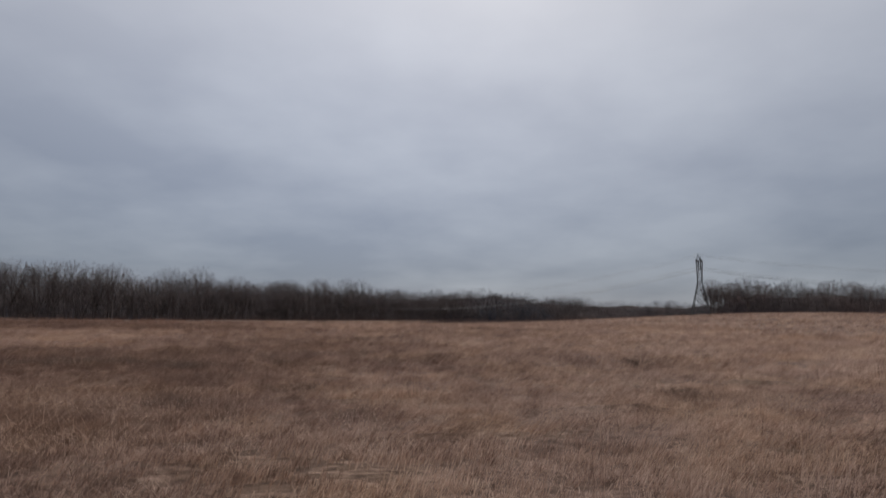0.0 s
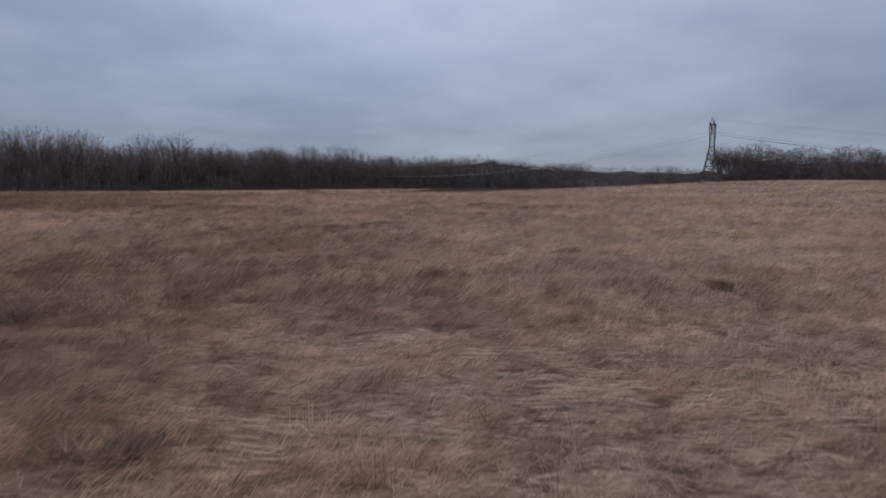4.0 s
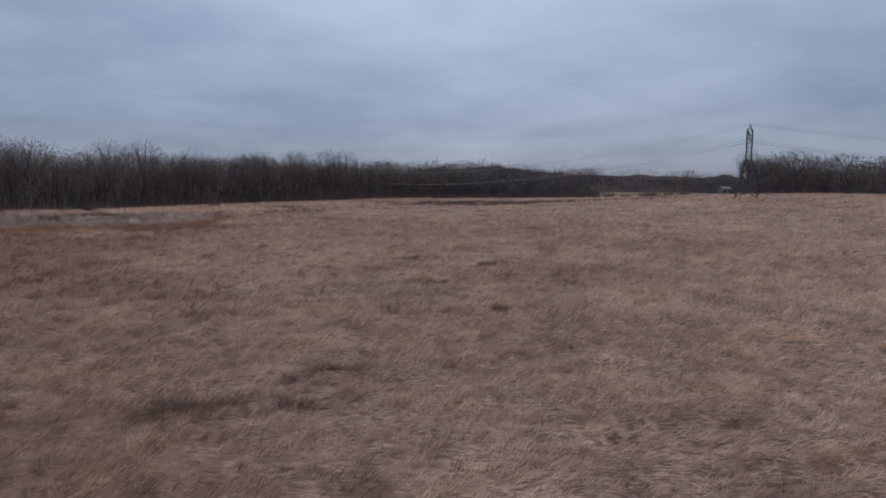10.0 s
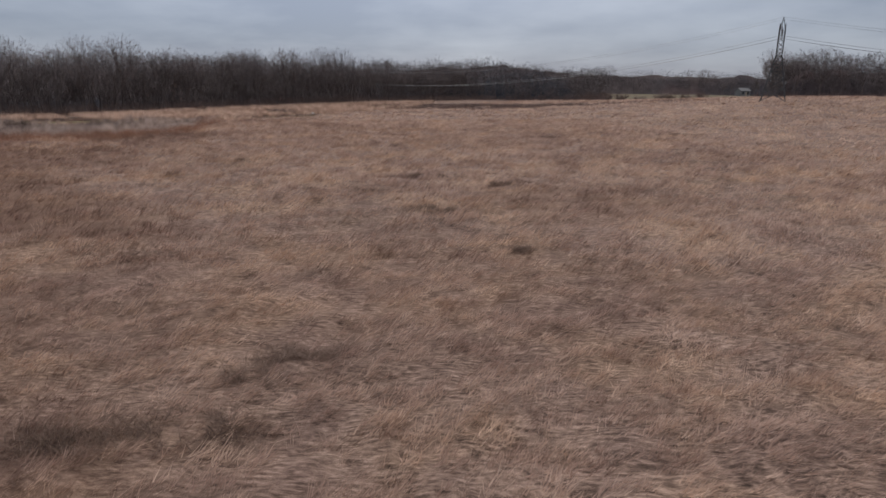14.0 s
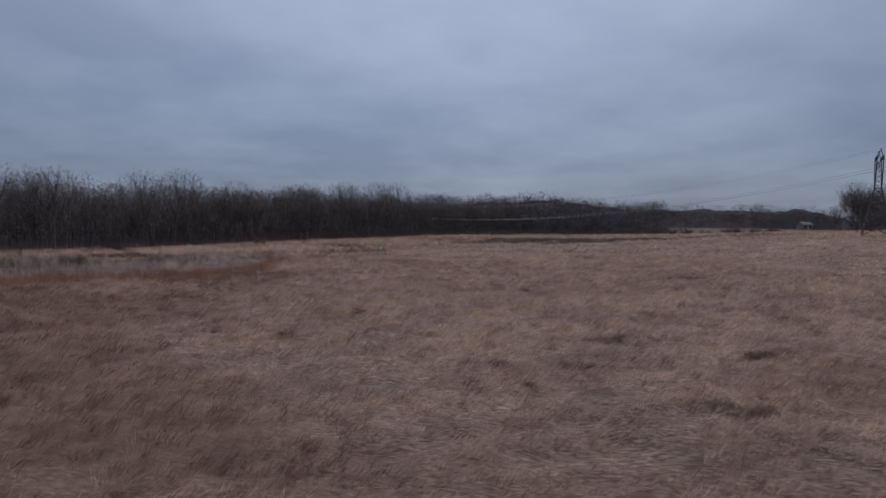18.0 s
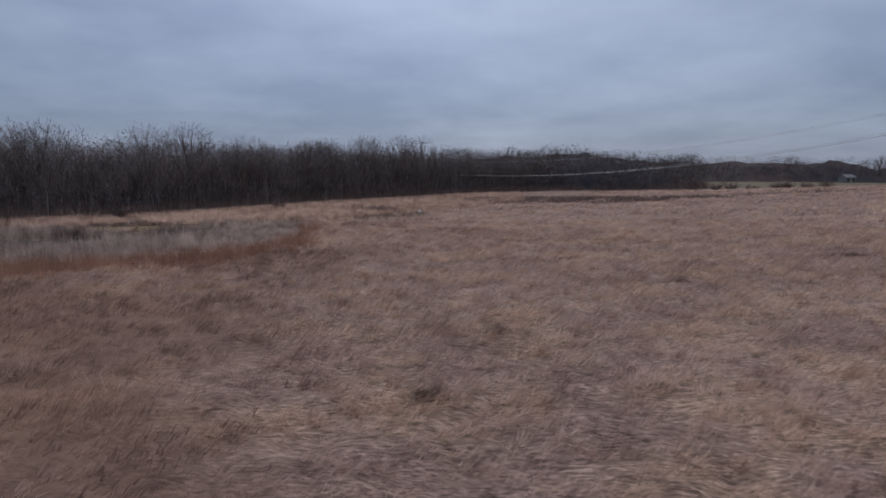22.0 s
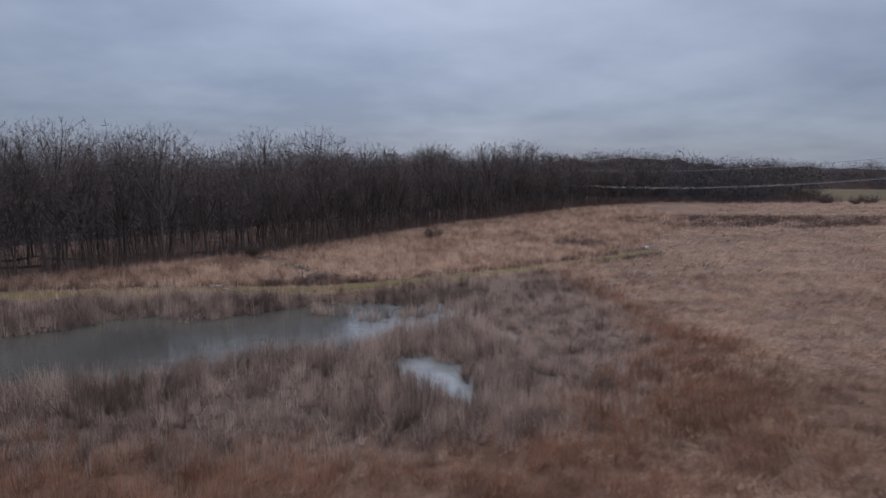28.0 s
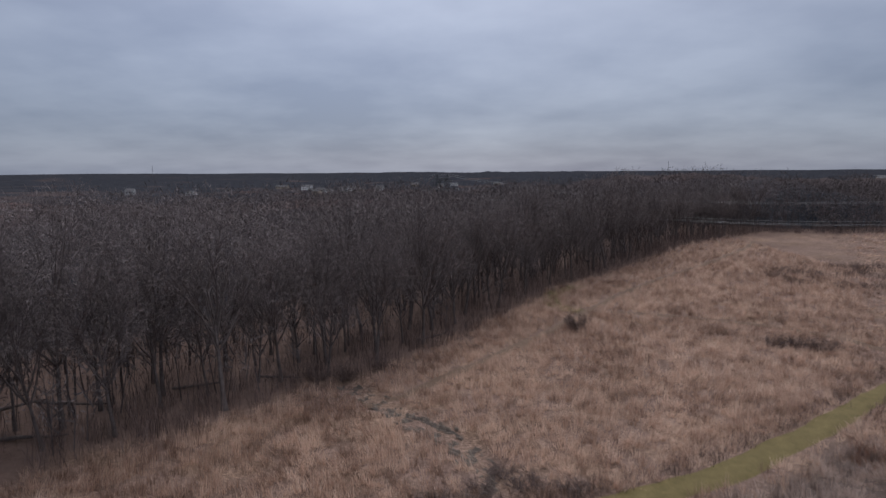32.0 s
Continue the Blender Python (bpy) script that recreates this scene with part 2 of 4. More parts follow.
def mix(nt, fac, a, b, mode="MIX"):
    n = nt.nodes.new("ShaderNodeMixRGB")
    n.blend_type = mode
    for s, v in zip(n.inputs, (fac, a, b)):
        if isinstance(v, (int, float)):
            s.default_value = v
        elif isinstance(v, tuple):
            s.default_value = (*v, 1)
        else:
            nt.links.new(v, s)
    return n.outputs[0]


def bump(nt, b, height, strength, distance):
    n = node(nt, "ShaderNodeBump", Strength=strength, Distance=distance)
    nt.links.new(height, n.inputs["Height"])
    nt.links.new(n.outputs[0], b.inputs["Normal"])


def plain(name, dark, light, scale, rough=0.8, relief=0.0, metal=0.0):
    """A mottled surface at two scales."""
    m, nt, b = material(name)
    f = mix(nt, 0.45, noise_tex(nt, scale), noise_tex(nt, scale * 7, 3))
    nt.links.new(ramp(nt, f, [(0.32, dark), (0.68, light)]), b.inputs["Base Color"])
    b.inputs["Roughness"].default_value, b.inputs["Metallic"].default_value = rough, metal
    b.inputs["Specular IOR Level"].default_value = 0.2
    if relief:
        bump(nt, b, f, 0.6, relief)
    return m


def combed(nt, turn):
    """Strands laid down side by side, wandering in direction."""
    geo = nt.nodes.new("ShaderNodeNewGeometry")
    drift = node(nt, "ShaderNodeTexNoise", Scale=0.22, Detail=2.0)
    nt.links.new(geo.outputs["Position"], drift.inputs["Vector"])
    shift = nt.nodes.new("ShaderNodeVectorMath")
    shift.operation = "MULTIPLY_ADD"
    shift.inputs[1].default_value = (1.8, 1.8, 0)
    nt.links.new(drift.outputs["Color"], shift.inputs[0]), nt.links.new(geo.outputs["Position"], shift.inputs[2])
    lay = nt.nodes.new("ShaderNodeMapping")
    lay.inputs["Rotation"].default_value = (0, 0, turn)
    lay.inputs["Scale"].default_value = (2.3, 7.5, 2.0)
    nt.links.new(shift.outputs[0], lay.inputs[0])
    return noise_tex(nt, 1.0, 6, 0.68, lay.outputs[0])


def hue_patches(nt, colour):
    """Stands of pale plume grass beside greyer matted grass."""
    tone = ramp(nt, noise_tex(nt, 0.16, 4, 0.6), [(0.37, (0.88, 0.87, 0.90)), (0.5, (0.98, 0.98, 0.98)), (0.62, (1.10, 1.08, 1.01))])
    return mix(nt, 1.0, colour, tone, "MULTIPLY")


def blade_material(name, stops, patch=0.35, through_light=0.3):
    """Stems and blades: each has its own tint, and patches of the field differ. Thin, so that some light passes."""
    m, nt, b = material(name)
    at = nt.nodes.new("ShaderNodeAttribute")
    at.attribute_name = "tint"
    f = mix(nt, patch, at.outputs["Fac"], noise_tex(nt, 0.13, 4, 0.6))
    c = ramp(nt, f, stops)
    if name == "dry_grass":
        c = hue_patches(nt, c)
    nt.links.new(c, b.inputs["Base Color"])
    b.inputs["Roughness"].default_value = 0.75
    b.inputs["Specular IOR Level"].default_value = 0.15
    if through_light:
        tr, mx = nt.nodes.new("ShaderNodeBsdfTranslucent"), node(nt, "ShaderNodeMixShader", Fac=through_light)
        nt.links.new(c, tr.inputs[0])
        nt.links.new(b.outputs[0], mx.inputs[1]), nt.links.new(tr.outputs[0], mx.inputs[2])
        nt.links.new(mx.outputs[0], nt.nodes["Material Output"].inputs[0])
    return m


GRASS = blade_material("dry_grass", [(0.08, (0.15, 0.094, 0.074)), (0.34, (0.315, 0.207, 0.162)), (0.60, (0.485, 0.331, 0.257)), (0.92, (0.68, 0.506, 0.405))], 0.25)
STRAW = blade_material("straw", [(0.12, (0.17, 0.112, 0.086)), (0.45, (0.46, 0.310, 0.239)), (0.88, (0.76, 0.58, 0.465))], 0.3, 0.45)
REED = blade_material("dead_cattail", [(0.15, (0.128, 0.095, 0.083)), (0.5, (0.335, 0.255, 0.220)), (0.85, (0.63, 0.50, 0.43))])
RED = blade_material("russet_sedge", [(0.15, (0.155, 0.080, 0.057)), (0.5, (0.32, 0.170, 0.115)), (0.85, (0.47, 0.280, 0.200))])
WEED = blade_material("dead_weed", [(0.15, (0.105, 0.072, 0.057)), (0.5, (0.20, 0.140, 0.112)), (0.85, (0.32, 0.230, 0.185))])
TWIG = blade_material("bare_twig", [(0.12, (0.066, 0.056, 0.056)), (0.5, (0.195, 0.165, 0.162)), (0.88, (0.33, 0.285, 0.28))], 0.15, 0)
BRUSHWOOD = blade_material("brush_twig", [(0.15, (0.07, 0.051, 0.046)), (0.5, (0.142, 0.102, 0.091)), (0.85, (0.235, 0.176, 0.158))], 0.35, 0)
LEAF = blade_material("withered_leaf", [(0.15, (0.24, 0.15, 0.12)), (0.5, (0.36, 0.25, 0.20)), (0.85, (0.46, 0.34, 0.28))])
BARK = plain("bark", (0.055, 0.046, 0.044), (0.18, 0.151, 0.142), 1.6, 0.9, 0.05)
STEEL = plain("galvanised_steel", (0.06, 0.063, 0.066), (0.11, 0.113, 0.117), 0.8, 0.55, 0, 0.6)
WIRE = plain("aluminium_wire", (0.20, 0.21, 0.22), (0.30, 0.31, 0.32), 0.2, 0.5, 0, 0.5)
PALE_WOOD = plain("weathered_plank", (0.30, 0.28, 0.265), (0.48, 0.46, 0.44), 6, 0.7, 0.01)
WHITE_PAINT = plain("white_paint", (0.68, 0.68, 0.67), (0.80, 0.80, 0.79), 3, 0.5)
SIDING = plain("pale_siding", (0.34, 0.34, 0.34), (0.50, 0.50, 0.50), 0.4, 0.7)
GREY_SIDING = plain("grey_siding", (0.13, 0.135, 0.14), (0.22, 0.225, 0.23), 0.4, 0.7)
TAN_SIDING = plain("tan_siding", (0.30, 0.25, 0.20), (0.42, 0.36, 0.30), 0.4, 0.7)
SHINGLE = plain("grey_shingle", (0.10, 0.10, 0.105), (0.20, 0.20, 0.205), 0.8, 0.9)
GLASS_DARK = plain("window_glass", (0.02, 0.022, 0.026), (0.04, 0.044, 0.05), 0.5, 0.08)
STONE = plain("grey_stone", (0.065, 0.052, 0.044), (0.225, 0.182, 0.152), 2.2, 0.85, 0.01)


def ground_material():
    m, nt, b = material("meadow_ground")
    z = nt.nodes.new("ShaderNodeAttribute")
    z.attribute_name = "zone"
    sep = nt.nodes.new("ShaderNodeSeparateColor")
    nt.links.new(z.outputs["Color"], sep.inputs[0])
    fine, mid, wide = noise_tex(nt, 3.2, 6, 0.7), noise_tex(nt, 0.55, 5, 0.65), noise_tex(nt, 0.06, 4, 0.6)
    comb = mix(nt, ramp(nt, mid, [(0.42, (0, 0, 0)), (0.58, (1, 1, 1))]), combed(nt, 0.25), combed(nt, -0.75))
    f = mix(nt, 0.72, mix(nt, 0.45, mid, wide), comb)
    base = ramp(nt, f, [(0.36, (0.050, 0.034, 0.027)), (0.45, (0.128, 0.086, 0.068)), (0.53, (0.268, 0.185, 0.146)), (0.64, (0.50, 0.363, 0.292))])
    base = hue_patches(nt, base)
    litter = ramp(nt, mix(nt, 0.5, fine, mid), [(0.3, (0.090, 0.063, 0.055)), (0.7, (0.235, 0.163, 0.135))])
    mire = ramp(nt, mix(nt, 0.5, fine, mid), [(0.3, (0.060, 0.047, 0.041)), (0.7, (0.18, 0.138, 0.119))])
    russet = ramp(nt, mix(nt, 0.5, fine, mid), [(0.3, (0.088, 0.052, 0.038)), (0.7, (0.220, 0.131, 0.093))])
    lawn = ramp(nt, mix(nt, 0.5, fine, mid), [(0.3, (0.075, 0.068, 0.042)), (0.7, (0.145, 0.122, 0.075))])
    c = mix(nt, sep.outputs[1], base, mire)
    c = mix(nt, sep.outputs[2], c, russet)
    c = mix(nt, sep.outputs[0], c, litter)
    c = mix(nt, z.outputs["Alpha"], c, lawn)
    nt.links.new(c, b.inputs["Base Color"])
    b.inputs["Roughness"].default_value = 0.95
    b.inputs["Specular IOR Level"].default_value = 0.1
    bump(nt, b, mix(nt, 0.6, mid, comb), 0.9, 0.22)
    return m


GROUND = ground_material()
TURF = plain("mown_turf", (0.100, 0.082, 0.034), (0.190, 0.150, 0.066), 0.9, 0.95, 0.04)
TRACK = plain("trodden_grass", (0.105, 0.072, 0.052), (0.20, 0.138, 0.10), 1.4, 0.95, 0.05)
MUD = plain("creek_mud", (0.05, 0.042, 0.036), (0.12, 0.098, 0.085), 1.5, 0.9, 0.04)


def water_material():
    """Turbid pond water; sky reflection painted as pale colour over its shallow eastern end."""
    m, nt, b = material("pond_water")
    geo, sep = nt.nodes.new("ShaderNodeNewGeometry"), nt.nodes.new("ShaderNodeSeparateXYZ")
    nt.links.new(geo.outputs["Position"], sep.inputs[0])
    warp = nt.nodes.new("ShaderNodeMath")
    warp.operation = "MULTIPLY_ADD"
    nt.links.new(noise_tex(nt, 0.22, 3, 0.5), warp.inputs[0])
    warp.inputs[1].default_value = 9.0
    nt.links.new(sep.outputs[0], warp.inputs[2])
    reach = node(nt, "ShaderNodeMapRange")
    reach.interpolation_type = "SMOOTHSTEP"
    reach.inputs["From Min"].default_value, reach.inputs["From Max"].default_value = -80.0, -64.0
    nt.links.new(warp.outputs[0], reach.inputs["Value"])
    silt = ramp(nt, noise_tex(nt, 0.12, 4, 0.6), [(0.35, (0.066, 0.063, 0.058)), (0.65, (0.098, 0.094, 0.087))])
    # pale tone in the base colour that stands in for mirrored sky
    sky_sheen = ramp(nt, noise_tex(nt, 0.5, 4, 0.6), [(0.35, (0.19, 0.207, 0.224)), (0.65, (0.30, 0.322, 0.345))])
    nt.links.new(mix(nt, reach.outputs[0], silt, sky_sheen), b.inputs["Base Color"])
    b.inputs["Roughness"].default_value = 0.07
    gloss = node(nt, "ShaderNodeMapRange")
    gloss.inputs["To Min"].default_value, gloss.inputs["To Max"].default_value = 1.33, 1.95
    nt.links.new(reach.outputs[0], gloss.inputs["Value"]), nt.links.new(gloss.outputs[0], b.inputs["IOR"])
    bump(nt, b, noise_tex(nt, 1.4, 3, 0.5), 0.05, 0.05)
    return m


WATER = water_material()


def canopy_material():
    """Bare crowns in browns and greys; bluish haze painted in patches that thicken northward."""
    m, nt, b = material("distant_canopy")
    f = mix(nt, 0.5, noise_tex(nt, 0.22, 5, 0.7), noise_tex(nt, 0.035, 4, 0.6))
    bare = ramp(nt, f, [(0.32, (0.040, 0.034, 0.035)), (0.5, (0.082, 0.068, 0.068)), (0.68, (0.15, 0.124, 0.120))])
    bare = mix(nt, ramp(nt, noise_tex(nt, 0.017, 3, 0.5), [(0.50, (0, 0, 0)), (0.66, (0.7, 0.7, 0.7))]), bare, (0.105, 0.062, 0.055))
    # dark bluish tone of distant haze, put into the base colour
    haze_tone = ramp(nt, f, [(0.35, (0.022, 0.024, 0.030)), (0.65, (0.058, 0.061, 0.072))])
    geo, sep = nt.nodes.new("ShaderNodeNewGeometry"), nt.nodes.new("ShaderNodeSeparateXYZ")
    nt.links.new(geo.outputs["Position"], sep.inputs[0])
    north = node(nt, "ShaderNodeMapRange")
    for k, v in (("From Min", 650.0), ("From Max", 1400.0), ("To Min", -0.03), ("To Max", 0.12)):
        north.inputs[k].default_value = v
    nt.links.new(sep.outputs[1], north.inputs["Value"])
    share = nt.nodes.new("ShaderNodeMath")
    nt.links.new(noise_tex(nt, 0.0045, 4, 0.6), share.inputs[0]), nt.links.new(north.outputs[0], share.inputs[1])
    haze_mask = ramp(nt, share.outputs[0], [(0.44, (0, 0, 0)), (0.52, (1, 1, 1))])
    nt.links.new(mix(nt, haze_mask, bare, haze_tone), b.inputs["Base Color"])
    b.inputs["Roughness"].default_value = 1.0
    b.inputs["Specular IOR Level"].default_value = 0.0
    bump(nt, b, f, 1.0, 1.5)
    return m


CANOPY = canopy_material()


# ---- makers ----
def mesh_np(name, verts, tris, mat, tint=None, smooth=False):
    """A mesh of triangles from arrays, with a tint for each corner point."""
    me = bpy.data.meshes.new(name)
    verts, tris = np.asarray(verts, np.float32), np.asarray(tris, np.int32)
    me.vertices.add(len(verts))
    me.vertices.foreach_set("co", verts.ravel())
    me.loops.add(tris.size)
    me.loops.foreach_set("vertex_index", tris.ravel())
    me.polygons.add(len(tris))
    me.polygons.foreach_set("loop_start", np.arange(0, tris.size, 3, dtype=np.int32))
    me.update(calc_edges=True)
    if tint is not None:
        me.attributes.new("tint", "FLOAT", "POINT").data.foreach_set("value", np.asarray(tint, np.float32))
    if smooth:
        me.polygons.foreach_set("use_smooth", np.ones(len(tris), bool))
    me.materials.append(mat)
    return me


def part(name, bm, mat, parent, label=""):
    me = bpy.data.meshes.new(name)
    bm.to_mesh(me)
    bm.free()
    me.materials.append(mat)
    ob = new(name, me)
    ob.parent = parent
    return tagged(ob, label)


def box(bm, size, at, turn=None, bevel=0.0):
    m = Matrix.Translation(at) @ (turn or Matrix()) @ Matrix.Diagonal((*size, 1))
    got = bmesh.ops.create_cube(bm, size=1, matrix=m)
    if bevel:
        edges = list({e for v in got["verts"] for e in v.link_edges})
        bmesh.ops.bevel(bm, geom=edges, offset=bevel, segments=1, affect="EDGES")


def bar(bm, a, b, r, sides=4):
    """A straight bar from a to b."""
    a, b = Vector(a), Vector(b)
    d = b - a
    m = Matrix.Translation((a + b) / 2) @ d.to_track_quat("Z", "Y").to_matrix().to_4x4()
    bmesh.ops.create_cone(bm, cap_ends=True, segments=sides, radius1=r, radius2=r, depth=d.length, matrix=m)


def blades(rng, x, y, z, length, width, azimuth, lean, tint, curl=0.5):
    """Blades of two joints, three triangles each. lean: 0 upright, 1 lying."""
    n = len(x)
    dx, dy = np.cos(azimuth), np.sin(azimuth)
    turn = rng.uniform(0, np.pi, n)
    wx, wy = np.cos(turn) * width / 2, np.sin(turn) * width / 2
    h1 = length * 0.55 * np.sqrt(1 - (lean * 0.8) ** 2)
    o1 = length * 0.55 * lean * 0.8
    l2 = np.clip(lean + curl * rng.uniform(0.2, 1, n), 0, 1.15)
    h2 = h1 + length * 0.45 * np.cos(l2 * np.pi / 2)
    o2 = o1 + length * 0.45 * np.sin(np.minimum(l2, 1) * np.pi / 2)
    v = np.empty((n, 5, 3), np.float32)
    v[:, 0] = np.stack([x - wx, y - wy, z - 0.05], 1)
    v[:, 1] = np.stack([x + wx, y + wy, z - 0.05], 1)
    v[:, 2] = np.stack([x + dx * o1 - wx * 0.8, y + dy * o1 - wy * 0.8, z + h1], 1)
    v[:, 3] = np.stack([x + dx * o1 + wx * 0.8, y + dy * o1 + wy * 0.8, z + h1], 1)
    v[:, 4] = np.stack([x + dx * o2, y + dy * o2, z + h2], 1)
    base = (np.arange(n) * 5)[:, None, None]
    t = np.array([[0, 1, 3], [0, 3, 2], [2, 3, 4]])[None] + base
    return v.reshape(-1, 3), t.reshape(-1, 3), np.repeat(tint, 5)


def spears(rng, x, y, z, length, width, azimuth, lean, tint):
    """Blades of one triangle each, for grass that is never near."""
    n = len(x)
    turn = rng.uniform(0, np.pi, n)
    wx, wy = np.cos(turn) * width / 2, np.sin(turn) * width / 2
    o, h = length * np.sin(lean * np.pi / 2), length * np.cos(lean * np.pi / 2)
    v = np.empty((n, 3, 3), np.float32)
    v[:, 0] = np.stack([x - wx, y - wy, z - 0.05], 1)
    v[:, 1] = np.stack([x + wx, y + wy, z - 0.05], 1)
    v[:, 2] = np.stack([x + np.cos(azimuth) * o, y + np.sin(azimuth) * o, z + h + 0.02], 1)
    return v.reshape(-1, 3), np.arange(3 * n).reshape(-1, 3), np.repeat(tint, 3)


def scatter(rng, lo, hi, per_m2, keep):
    """Random places in a rectangle, thinned by keep(x, y), the share that stays."""
    n = int((hi[0] - lo[0]) * (hi[1] - lo[1]) * per_m2)
    x, y = rng.uniform(lo[0], hi[0], n), rng.uniform(lo[1], hi[1], n)
    ok = rng.uniform(0, 1, n) < keep(x, y)
    return x[ok], y[ok]


def stand(name, rng, x, y, count, length, width, lean, spread, mat, label, category, flow=0.8, tone=0.0, jag=0.35, simple=False, vary=0.10, tall=None):
    """A stand of tufts: count blades at each place, drawn down along a wandering direction."""
    n = len(x)
    way = 6.28 * fbm(x / 14, y / 14, 21, 2) * 1.6
    size = 0.7 + 0.6 * rng.uniform(0, 1, n) ** 1.5 + 0.35 * (fbm(x / 3.0, y / 3.0, 31, 2) - 0.5)
    size = size if tall is None else size * tall
    tuft_tint = np.clip(0.5 + 1.5 * (fbm(x / 1.5, y / 1.5, 41, 2) - 0.5) + 0.45 * (fbm(x / 6.5, y / 6.5, 45, 2) - 0.5) + 0.35 * (fbm(x / 19, y / 19, 51, 2) - 0.5) + tone + rng.normal(0, vary, n), 0, 1)
    rep = lambda a: np.repeat(a, count)
    m = n * count
    bx, by = rep(x) + rng.normal(0, spread, m), rep(y) + rng.normal(0, spread, m)
    az = np.where(rng.uniform(0, 1, m) < flow, rep(way) + rng.normal(0, 0.55, m), rng.uniform(0, 6.28, m))
    ln = np.clip(lean + rng.normal(0, 0.22, m) + 0.35 * (rep(fbm(x / 5, y / 5, 61, 2)) - 0.5), 0.02, 0.98)
    le = length * rep(size) * (1 - jag + jag * 2 * rng.uniform(0, 1, m))
    v, t, tint = (spears if simple else blades)(rng, bx, by, np.maximum(land(bx, by), WATER_Z - 0.1), le, width * rng.uniform(0.7, 1.3, m), az, ln, np.clip(rep(tuft_tint) + rng.normal(0, 0.17, m), 0, 1))
    ob = new(name, mesh_np(name, v, t, mat, tint))
    return tagged(ob, label, category, kind="stuff")


def locks(name, rng, x, y, count, length, width, girth, mat, label, tone=0.0, simple=True, wild=0.42):
    """Matted grass: flat-lying locks of blades, each combed one way, riding over one another."""
    n = len(x)
    way = 0.25 + 4.4 * (fbm(x / 9, y / 9, 21, 2) - 0.5) + rng.normal(0, wild, n)
    size = rng.uniform(0.65, 1.35, n)
    own = np.clip(0.54 + 0.6 * (fbm(x / 0.9, y / 0.9, 41, 2) - 0.5) + 0.75 * (fbm(x / 3, y / 3, 45, 2) - 0.5) + 0.45 * (fbm(x / 19, y / 19, 51, 2) - 0.5) + tone + rng.normal(0, 0.13 + 0.09 * wild, n), 0, 1)
    ride = rng.uniform(0.0, 0.20, n) + 0.16 * fbm(x / 0.8, y / 0.8, 33, 2)
    rep = lambda a: np.repeat(a, count)
    m = n * count
    off = rng.normal(0, girth, m)
    w = rep(way)
    bx, by = rep(x) - np.sin(w) * off + np.cos(w) * rng.normal(0, girth, m), rep(y) + np.cos(w) * off + np.sin(w) * rng.normal(0, girth, m)
    lean = np.clip(rng.normal(0.78, 0.17, m), 0.05, 1.04)
    z = land(bx, by) + rep(ride) * np.exp(-((off / (girth * 1.6)) ** 2))
    fn = spears if simple else blades
    v, t, tint = fn(rng, bx, by, z, length * rep(size) * rng.uniform(0.6, 1.2, m), width * rng.uniform(0.7, 1.4, m), w + rng.normal(0, 0.25 + 0.2 * wild, m), lean, np.clip(rep(own) + rng.normal(0, 0.07, m), 0, 1))
    return tagged(new(name, mesh_np(name, v, t, mat, tint)), label, "grass", kind="stuff")


def tussocks(name, rng, x, y, count, length, width, girth, mound, mat, label, tone=0.0, simple=True, lie=0.70, vary=0.17, wild=0.30):
    """Matted grass in low hummocks: the blades of each one root on a mound and are swept over one way by the wind."""
    n = len(x)
    way = 0.18 + 1.5 * (fbm(x / 8, y / 8, 21, 2) - 0.5) + rng.normal(0, 0.22, n)
    size = rng.uniform(0.6, 1.4, n)
    own = np.clip(0.56 + 0.9 * (fbm(x / 0.9, y / 0.9, 41, 2) - 0.5) + 0.5 * (fbm(x / 3, y / 3, 45, 2) - 0.5) + 0.35 * (fbm(x / 19, y / 19, 51, 2) - 0.5) + tone + rng.normal(0, vary, n), 0, 1)
    rep = lambda a: np.repeat(a, count)
    m = n * count
    w, g = rep(way), girth * rep(size)
    u, v = rng.normal(0, 1, m), rng.normal(0, 1, m)
    bx = rep(x) + (np.cos(w) * u * 1.9 - np.sin(w) * v) * g
    by = rep(y) + (np.sin(w) * u * 1.9 + np.cos(w) * v) * g
    z = land(bx, by) + mound * rep(size) * np.exp(-0.5 * (u * u + v * v))
    lean = np.clip(rng.normal(lie, 0.16, m) + 0.2 * (rep(fbm(x / 4, y / 4, 61, 2)) - 0.5), 0.05, 1.03)
    fn = spears if simple else blades
    vv, t, tint = fn(rng, bx, by, z, length * rep(0.6 + 0.4 * size) * rng.uniform(0.6, 1.25, m), width * rng.uniform(0.7, 1.4, m), w + 0.35 * v + rng.normal(0, wild, m), lean,
                     np.clip(rep(own) + rng.normal(0, 0.10 if simple else 0.2, m), 0, 1))
    return tagged(new(name, mesh_np(name, vv, t, mat, tint)), label, "grass", kind="stuff")


# ---- ground, water, tracks ----
def axis(fine_lo, fine_hi, step, far_lo, far_hi, inner=None):
    a = list(np.arange(fine_lo, fine_hi + step / 2, step))
    if inner:
        lo, hi, fine = inner
        a = [v for v in a if v < lo] + list(np.arange(lo, hi, fine)) + [v for v in a if v >= hi]
    s, v = step, fine_hi
    while v < far_hi:
        s *= 1.16
        v += s
        a.append(min(v, far_hi))
    s, v = step, fine_lo
    while v > far_lo:
        s *= 1.16
        v -= s
        a.insert(0, max(v, far_lo))
    return np.array(a)


